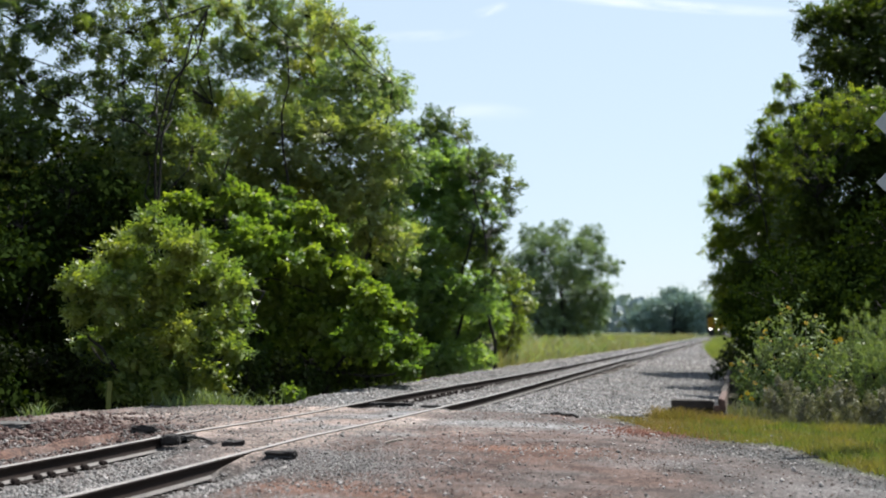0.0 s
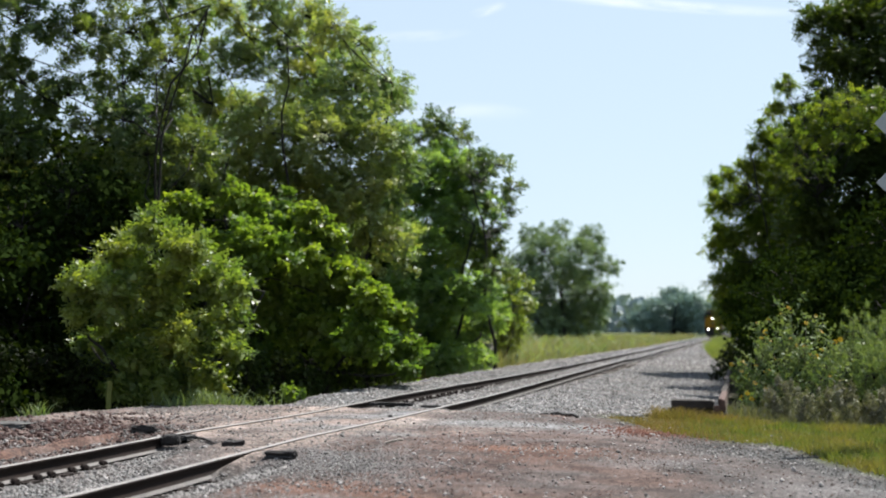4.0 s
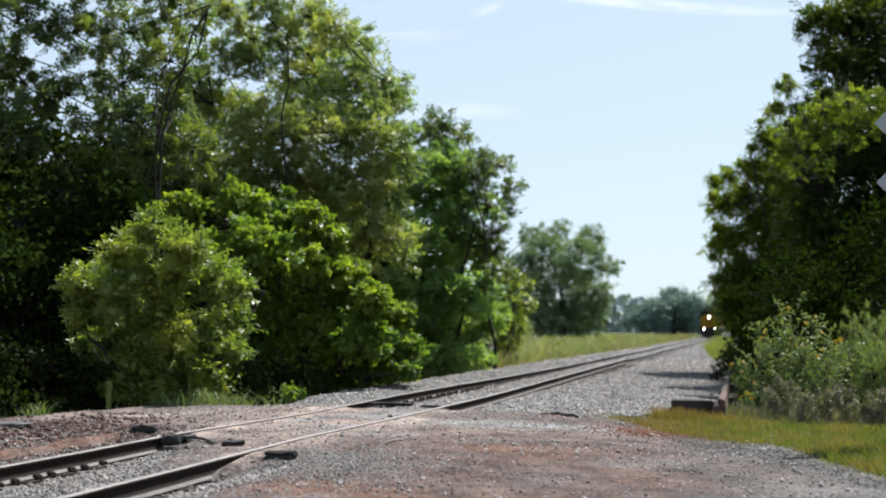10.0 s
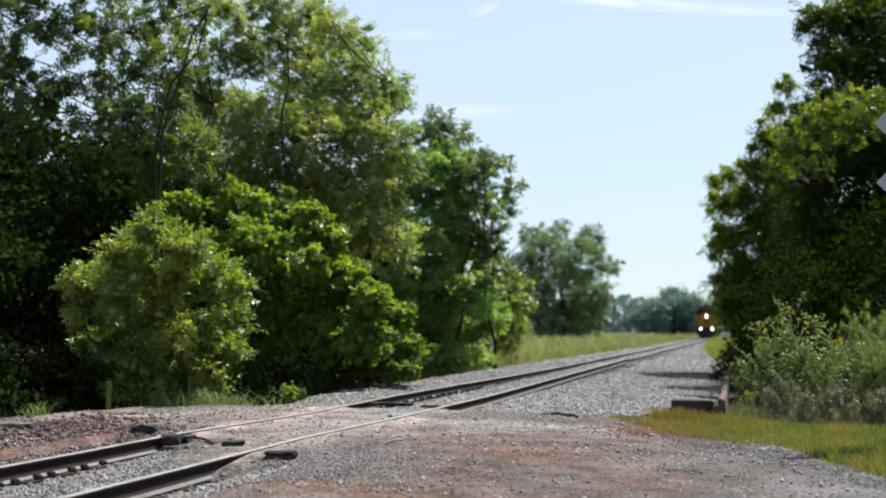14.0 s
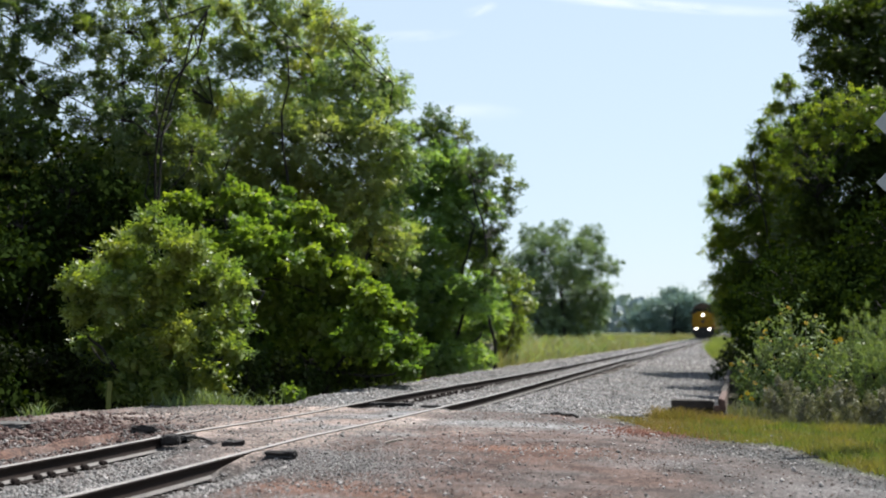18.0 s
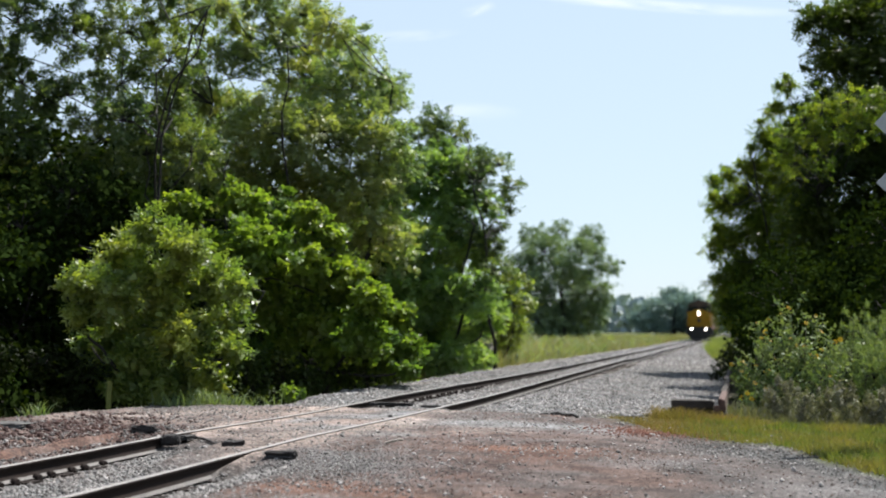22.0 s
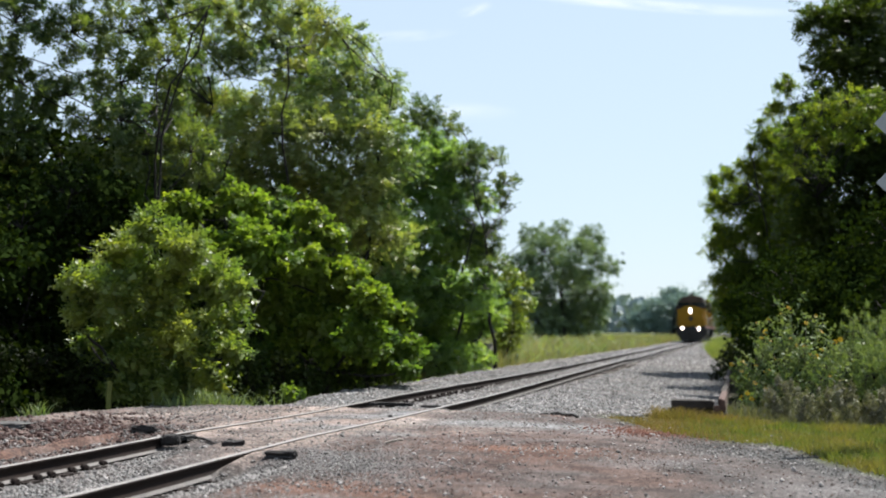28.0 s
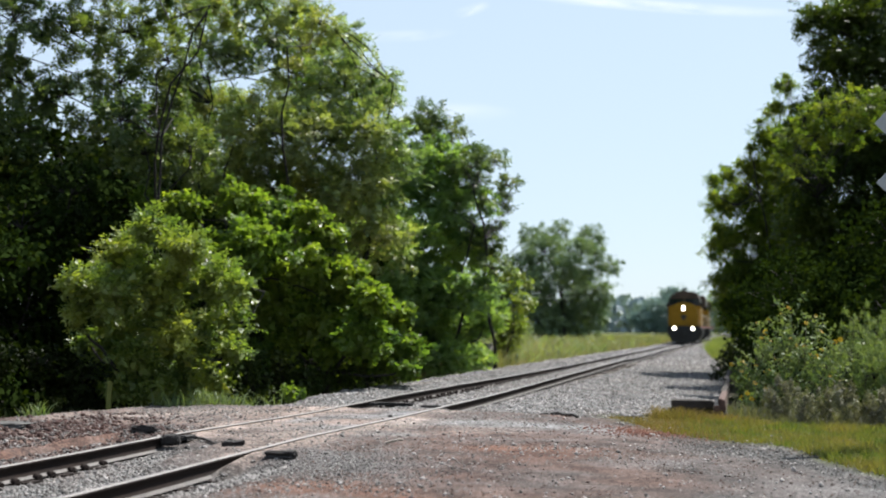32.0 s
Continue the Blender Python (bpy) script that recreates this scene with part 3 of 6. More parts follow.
def make_tree(name, label, spec, leaf_mat, leaf=0.11, per_m3=900, seed=1, trunk_r=0.16, sway=0.0, group="", stems=1, squash=0.85, fill=0.22, category="tree", twigs=18, droop=0.0, slim=0.62, core=0.0, spray=0, ragged=0.12):
    """A tree: a tapered trunk with limbs, and one leafy branch for each lobe (dx, dy, z, radius)."""
    base, lobes = spec
    rng = np.random.default_rng(seed)
    foot = land_at(*base)
    tree = tagged(new(name), label, category, group)
    tree.matrix_basis = pose(base[0], base[1], foot)
    top = max(q[2] for q in lobes) - foot
    wood = [([], []) for k in range(stems)]

    def add(s, v, f):
        o = sum(len(q) for q in wood[s][0])
        wood[s][0].append(v)
        wood[s][1].extend(tuple(q + o for q in t) for t in f)
    hubs = []
    for s in range(stems):
        lean = rng.normal(size=2) * 0.11 * top
        a = np.array([rng.normal() * (0.25 + 0.03 * top) * (stems > 1), rng.normal() * (0.25 + 0.03 * top) * (stems > 1), -0.15])
        prev, r = a, trunk_r
        for k in range(1, 5):
            h = top * (0.18 * k)
            p = np.array([a[0] + lean[0] * k / 2 + rng.normal() * 0.022 * top, a[1] + lean[1] * k / 2 + rng.normal() * 0.022 * top, h])
            add(s, *limb(prev, p, r, r * 0.72, rng, 3, 0.07, 8))
            hubs.append((p, r * 0.72, s))
            prev, r = p, r * 0.72
        above = [np.array([q[0], q[1], q[2] - foot]) for q in lobes if q[2] - foot > prev[2]]
        if above:
            add(s, *limb(prev, min(above, key=lambda c: np.linalg.norm(c - prev)), r, r * 0.3, rng, 3, 0.1, 6))
    for dx, dy, z, rad in lobes:
        c = np.array([dx, dy, z - foot])
        lower = [h for h in hubs if h[0][2] < c[2] - 0.1 * rad] or hubs[:1]
        hub, hr, s = min(lower, key=lambda h: np.linalg.norm(h[0] - c))
        add(s, *limb(hub, c, max(hr * 0.55, min(0.015, trunk_r * 0.4)), min(0.014 + 0.01 * rad, trunk_r * 0.3), rng, 4, 0.14, 5))
    for v, f in wood:
        new("trunk", mesh_of("trunk", np.concatenate(v), np.array(f), [BARK])).parent = tree
    for i, (dx, dy, z, rad) in enumerate(lobes):
        c = np.array([dx, dy, z - foot])
        n = int(per_m3 * (rad ** 2.3) * 4.2)
        k = max(6, int(twigs * (0.6 + rad)))
        turn = np.arange(k) * 2.39996 + rng.uniform(0, 6.28)
        height = np.clip(1 - 2 * (np.arange(k) + 0.5) / k + rng.normal(0, 0.12, k), -1, 1)
        d = np.stack([np.cos(turn) * np.sqrt(1 - height ** 2), np.sin(turn) * np.sqrt(1 - height ** 2), height], -1) + rng.normal(0, 0.16, (k, 3))
        d /= np.linalg.norm(d, axis=1)[:, None]
        rr = rad * rng.uniform(0.45, 1.0, k) ** 0.6
        rr = np.where(rng.random(k) < ragged, rad * rng.uniform(1.0, 1.35, k), rr)      # boughs that reach out
        d[:, 2] = np.where((d[:, 2] < -0.15) & (rng.random(k) < 0.25), -0.6 * d[:, 2], d[:, 2])
        ends = d * rr[:, None] * np.array([1.0, 1.0, squash])
        ends[:, 2] -= droop * rad * rng.random(k)
        which = rng.integers(0, k, n)
        weight = np.clip(rng.normal(1, 0.35, k), 0.3, 2)
        pts = ends[which] + rng.normal(size=(n, 3)) * (fill * rad * weight[which])[:, None] * np.array([1, 1, 0.75])
        out = pts - ends[which] * 0.45
        out = out / (np.linalg.norm(out, axis=1)[:, None] + 1e-6)
        if spray:
            n = n // spray * spray
            quads = spray_quads(rng, pts[: n // spray], out[: n // spray], leaf, leaf * slim, spray)
        else:
            quads = leaf_quads(rng, pts, leaf, leaf * slim, 0.7, out)
        inner = int(n * core)
        if inner:      # shaded larger leaves close the middle of the bough
            deep = rng.normal(size=(inner, 3)) * rad * 0.3 * np.array([1.0, 1.0, squash])
            quads = np.concatenate([quads, leaf_quads(rng, deep, leaf * 1.5, leaf * 1.1, 0.3)])
            n += inner
        V2, F2, o2 = [quads.reshape(-1, 3)], [tuple(q) for q in np.arange(n * 4).reshape(-1, 4)], n * 4
        for e in ends[: min(k, 14)]:
            v, f = twig_tube(np.zeros(3), e, 0.012 + 0.006 * rad, 0.004 + 0.002 * rad, 3)
            V2.append(v)
            F2 += [tuple(q + o2 for q in t) for t in f]
            o2 += len(v)
        ob = new("leafy_branch", mesh_of("leafy_branch", np.concatenate(V2), np.array(F2), [leaf_mat, BARK], [0] * n + [1] * (len(F2) - n)))
        tagged(ob, kind="stuff").parent = tree
        ob.matrix_basis = pose(*c)
        if sway:
            SWAYING.append((ob, c, sway * min(1.0, (c[2] / top) ** 1.5) * rng.uniform(0.75, 1.1), group))
    return tree


SPARSE_ELM = ((-7.47, 21.87), [
    (-2.89, -1.68, 8.07, 0.88),    (-2.25, -0.49, 8.09, 0.78),    (-3.00, -1.27, 6.75, 0.76),
    (-2.46, -0.34, 6.65, 0.66),    (-1.12, 0.10, 8.16, 0.79),    (-0.28, -1.52, 6.52, 0.67),
    (0.82, -1.39, 6.98, 0.67),    (-0.93, 0.86, 6.19, 0.81),    (-2.98, -1.64, 5.51, 0.75),
    (-0.98, -1.16, 5.37, 0.75),    (-3.97, 0.53, 4.75, 1.03),    (-1.64, -0.56, 4.38, 0.90),
    (-1.03, 0.83, 4.74, 0.95),    (-3.43, -1.04, 9.64, 1.03),    (-2.22, -0.16, 9.96, 1.05),
    (0.18, -1.11, 9.15, 0.99),    (-4.99, -0.95, 7.62, 1.05),    (-5.59, -0.35, 5.73, 1.22),
    (-4.67, -1.23, 9.42, 1.17),    (-4.74, -0.53, 4.30, 1.07),    (0.09, 0.59, 8.61, 0.66),
    (1.24, -1.10, 5.02, 0.73),    (0.43, -2.48, 5.49, 0.55),    (0.81, -1.34, 5.93, 0.55),
    (0.62, -1.91, 4.86, 0.55),])
BROAD_ELM = ((-5.82, 25.44), [
    (-2.24, 0.34, 9.78, 0.54),    (-0.94, 0.08, 9.67, 0.56),    (0.55, -0.59, 9.13, 0.59),
    (1.54, -1.32, 8.56, 0.49),    (0.95, 1.63, 8.87, 0.61),    (-1.17, -0.43, 8.11, 0.61),
    (-0.69, 0.62, 8.65, 0.51),    (-1.98, 0.86, 9.24, 0.49),    (-0.62, 0.63, 9.29, 0.45),
    (-0.02, 1.57, 8.76, 0.55),    (-1.82, -0.90, 8.34, 0.43),    (-0.21, 1.07, 7.79, 0.91),
    (1.56, 0.23, 7.35, 1.01),    (1.77, 2.13, 7.59, 0.65),    (-2.54, 0.70, 6.92, 0.99),
    (-0.14, -1.54, 6.07, 1.03),    (1.15, -1.04, 5.82, 1.04),    (2.27, -0.42, 5.87, 0.91),
    (-3.27, 0.82, 5.41, 1.08),    (-0.93, -0.50, 4.98, 1.08),    (0.35, 0.57, 4.63, 1.11),
    (2.04, -0.17, 4.48, 0.99),    (2.56, 0.75, 5.46, 0.65),    (-1.34, -0.80, 10.57, 0.50),
    (-0.02, -0.56, 10.37, 0.45),    (-2.63, -0.42, 7.61, 0.59),    (-2.68, -0.44, 10.51, 0.45),
    (0.27, 1.59, 3.67, 1.07),    (2.01, 1.24, 3.45, 0.89),])
HACKBERRY = ((-3.80, 32.76), [
    (-0.12, 0.43, 6.36, 1.00), (-1.54, 0.66, 5.70, 1.11), (0.13, 0.22, 5.04, 1.08),
    (-0.82, -1.01, 3.87, 1.05), (0.13, 0.93, 3.63, 1.11), (-0.36, -0.68, 2.29, 1.06),
    (1.06, -0.88, 2.27, 0.78), (-0.42, 0.84, 1.05, 1.11), (0.46, 1.45, 1.05, 0.75),
    (-0.89, -1.36, 2.44, 0.87), (0.41, -0.83, 0.19, 0.79), (1.16, -0.23, 0.18, 0.53),
    (-0.98, 0.45, 0.50, 0.82), (1.16, 1.33, 1.60, 0.52),])
OPEN_HACKBERRY = ((-3.75, 33.60), [
    (-1.25, -0.02, 7.40, 0.96), (-0.62, -0.04, 8.03, 0.48), (-0.12, 0.47, 7.53, 0.56),
    (1.20, -1.40, 6.07, 0.70), (1.40, 0.54, 6.53, 0.41), (1.70, 0.91, 5.81, 0.48),
    (1.00, 0.03, 5.08, 0.73), (1.16, -0.30, 3.76, 0.60), (1.79, 0.49, 5.10, 0.22),
    (0.50, -0.93, 7.57, 0.18), (1.69, -1.58, 2.96, 0.38), (0.15, 0.06, 4.20, 0.60),
    (1.35, 0.26, 3.30, 0.55), (0.55, -0.44, 6.40, 0.60), (1.40, 0.06, 4.30, 0.40),])
YOUNG_TREE = ((-4.24, 43.03), [
    (0.19, 0.24, 3.12, 0.61),    (0.93, -0.49, 2.16, 0.50),    (-0.30, 0.28, 1.72, 0.70),
    (0.39, -0.17, 1.02, 0.58),    (-0.13, 0.60, 0.43, 0.52),    (0.80, 1.02, 3.02, 0.28),
    (-0.44, -0.12, 2.64, 0.70),    (0.51, 0.97, 1.37, 0.43),])
SAPLING = ((-4.85, 16.89), [
    (0.17, -0.27, 2.88, 0.38),    (0.94, -0.44, 2.55, 0.41),    (-0.55, 0.01, 2.52, 0.43),
    (-0.76, -0.99, 1.92, 0.35),    (-0.37, -0.61, 1.78, 0.54),    (0.30, -0.07, 1.90, 0.60),
    (1.01, 0.47, 2.01, 0.49),    (1.78, -0.07, 1.88, 0.25),    (-0.82, -0.99, 1.44, 0.23),
    (-0.71, 0.41, 1.10, 0.52),    (0.68, -0.12, 1.10, 0.59),    (0.96, 1.03, 1.25, 0.42),
    (-0.33, 0.57, 0.58, 0.31),    (0.87, 0.04, 0.71, 0.32),    (1.43, 0.34, 0.80, 0.26),
    (-0.44, -0.09, 0.45, 0.28),    (0.23, 0.30, 0.31, 0.24),    (-0.80, -0.07, 0.65, 0.26),
    (-1.16, -0.23, 0.88, 0.20),    (0.83, 0.43, 0.38, 0.22),    (-0.51, 0.59, 0.15, 0.25),
    (0.59, 0.18, 0.19, 0.22),    (-0.55, -0.27, 0.33, 0.24),
    (0.05, -0.35, 0.62, 0.42),    (-0.95, 0.25, 0.30, 0.40),    (0.40, -0.25, 0.20, 0.36),    (-0.20, -0.45, 0.12, 0.34),    (1.15, 0.05, 0.25, 0.34),])
VINE_TREE = ((-3.69, 20.85), [
    (-3.38, -0.49, 3.95, 0.34),    (-2.06, -1.12, 3.65, 0.42),    (-1.00, -0.69, 3.78, 0.49),
    (-0.77, 0.78, 3.57, 0.62),    (0.19, 0.10, 3.54, 0.39),    (0.63, 0.28, 3.12, 0.39),
    (-0.51, -1.16, 2.80, 0.68),    (0.17, -0.13, 2.50, 0.71),    (0.85, 0.40, 2.16, 0.60),
    (1.80, -0.49, 1.77, 0.43),    (-0.68, 0.05, 1.69, 0.72),    (0.35, 0.37, 1.33, 0.66),
    (1.56, -0.48, 0.98, 0.57),    (-0.45, 0.14, 0.85, 0.43),    (0.65, 0.11, 0.68, 0.36),
    (1.60, 0.82, 0.49, 0.43),        (2.04, 1.00, 0.73, 0.44),
    (1.79, 1.00, 1.45, 0.42),    (-1.28, -1.35, 2.68, 0.57),    
            
    (-0.87, -0.33, 0.56, 0.40),        
    (2.25, 0.35, 0.33, 0.23),    ])
OAK = ((8.47, 33.09), [
    (-0.96, -0.65, 10.28, 0.52),    (-0.03, 0.27, 10.38, 0.99),    (-0.46, -0.71, 8.97, 0.72),
    (0.83, -0.12, 9.11, 1.13),    (0.60, 0.96, 7.84, 1.17),    (-0.84, -1.61, 7.48, 0.75),
    (-0.15, 0.16, 6.20, 1.15),    (1.36, 1.07, 6.28, 1.17),    (-1.16, -0.88, 5.92, 0.97),
    (-1.39, -1.20, 6.94, 0.61),    (0.19, 0.94, 4.60, 1.18),    (-1.22, -1.10, 4.27, 0.96),
    (1.08, -0.61, 4.09, 1.11),    (-0.59, -0.35, 3.01, 1.06),    (0.75, 0.79, 2.72, 1.17),
    (-1.44, -1.56, 2.64, 0.79),    (1.55, -0.08, 7.57, 1.13),    (-1.34, -0.86, 9.91, 0.26),
    (0.89, 1.22, 11.54, 1.18),    (2.00, 0.38, 10.00, 1.30),    (2.36, 1.70, 5.47, 1.35),
    (-0.38, -1.07, 1.46, 0.95),    (1.05, -0.18, 1.22, 1.13),    (-1.53, 0.01, 1.56, 0.75),
    (-1.07, 0.82, 10.92, 0.15),    (-1.05, -0.44, 9.58, 0.20),    (-1.30, -1.16, 8.67, 0.16),
    (-1.05, -1.40, 8.11, 0.22),    (-1.56, -0.35, 7.70, 0.20),    (-1.75, -1.39, 7.04, 0.16),])
LEANING_OAK = ((6.25, 37.66), [
    (0.29, 0.85, 8.88, 0.38),    (0.70, 1.04, 9.70, 0.32),    (-0.05, -0.80, 7.62, 0.48),
    (0.54, -0.40, 7.47, 0.84),    (0.15, 0.81, 6.51, 0.97),    (-0.96, 0.08, 5.77, 0.65),
    (-1.85, 0.24, 6.35, 0.29),    (-1.35, -0.76, 6.34, 0.30),    (-0.62, -1.10, 6.55, 0.46),
    (-1.55, -0.95, 5.38, 0.49),    (-1.40, 0.34, 4.34, 0.64),    (-0.29, -0.65, 4.61, 1.03),
    (-1.01, -0.67, 3.11, 0.79),    (0.22, -0.14, 2.93, 1.13),    (-1.44, -0.60, 1.89, 0.49),
    (-0.53, -0.38, 1.61, 0.85),    (0.60, 1.22, 1.24, 0.98),    (-0.88, -1.10, 0.96, 0.46),
    (-1.85, -1.75, 5.57, 0.22),    (-1.26, 0.75, 2.41, 0.69),    (-0.63, 0.77, 1.04, 0.68),
    (-1.28, 0.86, 1.43, 0.43),    (-1.69, -0.64, 2.84, 0.38),    (-1.79, 0.62, 4.18, 0.39),
    (0.72, 1.27, 6.15, 0.98),    (1.11, -0.38, 6.49, 0.84),    (0.65, 0.80, 4.33, 0.87),
    (-1.77, 0.34, 4.74, 0.27),    (-1.77, -0.09, 6.07, 0.15),    (-1.48, -0.37, 6.64, 0.15),
    (-0.98, -0.80, 6.71, 0.19),    (-0.30, -0.48, 8.17, 0.17),    (-0.10, -0.71, 8.40, 0.15),
    (0.34, -0.98, 9.27, 0.18),    (0.62, 0.39, 9.86, 0.17),    (-0.60, -0.70, 7.24, 0.19),
    (-1.99, 0.22, 5.29, 0.16),    (-1.89, -1.67, 3.54, 0.17),    (-1.86, 0.48, 2.41, 0.18),
    (-1.17, 0.15, 6.31, 0.19),])
# extra tree added to stand for the sunlit band of oak leaves
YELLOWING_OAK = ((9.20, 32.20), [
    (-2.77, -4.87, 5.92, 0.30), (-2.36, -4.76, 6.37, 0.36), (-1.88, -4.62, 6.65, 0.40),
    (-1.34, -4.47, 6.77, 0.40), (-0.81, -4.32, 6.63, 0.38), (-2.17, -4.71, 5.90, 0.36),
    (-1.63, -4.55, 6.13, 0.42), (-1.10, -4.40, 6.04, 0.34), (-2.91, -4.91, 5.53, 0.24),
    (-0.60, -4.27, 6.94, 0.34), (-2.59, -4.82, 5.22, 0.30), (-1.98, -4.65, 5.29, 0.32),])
WILLOW = ((-19.22, 148.92), [
    (-0.96, 4.13, 15.52, 1.63),    (-4.46, 2.87, 14.51, 2.11),    (3.40, 5.11, 14.51, 2.12),
    (-2.34, 0.14, 11.83, 3.35),    (3.48, -4.08, 11.43, 3.22),    (-5.99, 0.87, 10.33, 2.26),
    (6.82, -1.49, 9.99, 1.55),    (-3.76, -3.13, 6.93, 2.97),    (0.18, 1.74, 7.07, 4.01),
    (4.30, 1.61, 6.22, 2.55),    (-2.48, -1.59, 3.04, 3.15),    (1.27, 4.92, 3.11, 3.67),
    (4.60, 2.74, 3.07, 1.30),    (-6.48, -3.47, 7.73, 1.02),    (6.50, -0.49, 5.74, 0.80),
    (-0.19, 3.70, 1.48, 3.65),    (-6.39, -2.03, 4.23, 1.58),])
FAR_GROVE = ((-14.07, 306.17), [
    (-0.07, 3.50, 8.19, 4.17),    (-5.06, -3.27, 6.49, 3.47),    (6.38, -1.98, 6.46, 4.07),
    (-3.00, -0.41, 3.37, 3.49),    (3.68, 4.98, 3.08, 3.53),    (-8.67, -6.53, 4.58, 2.35),
    (9.10, 6.19, 4.03, 2.41),    (-0.14, 5.22, 10.80, 2.26),    (3.02, 4.66, 9.79, 2.25),
    (-6.35, 2.25, 3.08, 2.41),    (7.90, -3.92, 2.55, 2.33),    (2.31, 2.25, 5.60, 3.82),
    (-2.47, 3.83, 6.92, 3.22),    (5.28, -4.13, 7.98, 3.11),    (-7.30, -4.90, 2.57, 2.20),])

make_tree("elm_tree", "tall open-crowned green elm beyond the far track shoulder", SPARSE_ELM, LEAF_OPEN, 0.12, 1050, 11, 0.06, 0.12, "tall", 4, fill=0.125, twigs=22, spray=7, slim=0.5, ragged=0.2)
make_tree("elm_tree", "broad tall elm with yellowish green crown in the tree line", BROAD_ELM, LEAF_TALL, 0.115, 1500, 12, 0.065, 0.42, "tall", 3, fill=0.15, twigs=30, spray=6, slim=0.5, ragged=0.15, core=0.02)
make_tree("hackberry_tree", "green hackberry tree with a ragged edge in the tree line", HACKBERRY, LEAF_DEEP, 0.14, 1100, 33, 0.09, 0.36, "edge", 2, fill=0.125, twigs=26, spray=6, slim=0.5, ragged=0.2, core=0.05)
make_tree("hackberry_tree", "dark open hackberry with gaps of sky in its crown", OPEN_HACKBERRY, LEAF_OPEN, 0.13, 850, 34, 0.08, 0.36, "edge", 2, fill=0.12, twigs=20, spray=6, slim=0.5, ragged=0.25)
make_tree("young_tree", "small light green tree at the end of the tree line", YOUNG_TREE, LEAF_BUSH, 0.14, 800, 14, 0.07, 0.05, "edge", fill=0.15)
make_tree("sapling", "bushy green sapling at the edge of the gravel shoulder", SAPLING, LEAF_BUSH, 0.105, 3000, 15, 0.06, 0.02, "low", 3, slim=0.4, fill=0.13, twigs=22, spray=9, core=0.22)
make_tree("vine_covered_tree", "bright green vine-covered bushy tree beside the track", VINE_TREE, LEAF_VINE, 0.105, 2000, 16, 0.1, 0.03, "low", 2, fill=0.105, twigs=26, spray=4, slim=0.7, core=0.3)
make_tree("oak_tree", "dark green oak shading the ground beside the track", OAK, LEAF_RIGHT, 0.12, 1050, 17, 0.15, 0.03, "right", 1, slim=0.42, droop=0.8, fill=0.2, twigs=40, core=0.25, spray=8, ragged=0.3)
make_tree("oak_tree", "oak with yellowing leaves reaching towards the track", LEANING_OAK, LEAF_EDGE, 0.09, 2000, 18, 0.06, 0.03, "right", 2, slim=0.42, droop=0.7, fill=0.23, twigs=36, core=0.3, spray=8, ragged=0.2)
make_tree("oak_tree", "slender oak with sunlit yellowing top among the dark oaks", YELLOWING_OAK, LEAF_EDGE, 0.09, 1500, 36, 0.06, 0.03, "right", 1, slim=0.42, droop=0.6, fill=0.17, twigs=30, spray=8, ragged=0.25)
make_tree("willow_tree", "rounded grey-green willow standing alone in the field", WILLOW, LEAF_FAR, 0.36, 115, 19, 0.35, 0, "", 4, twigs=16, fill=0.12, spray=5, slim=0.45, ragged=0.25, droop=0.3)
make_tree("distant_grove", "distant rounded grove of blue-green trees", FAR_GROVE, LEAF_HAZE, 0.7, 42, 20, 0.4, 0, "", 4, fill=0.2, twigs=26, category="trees")


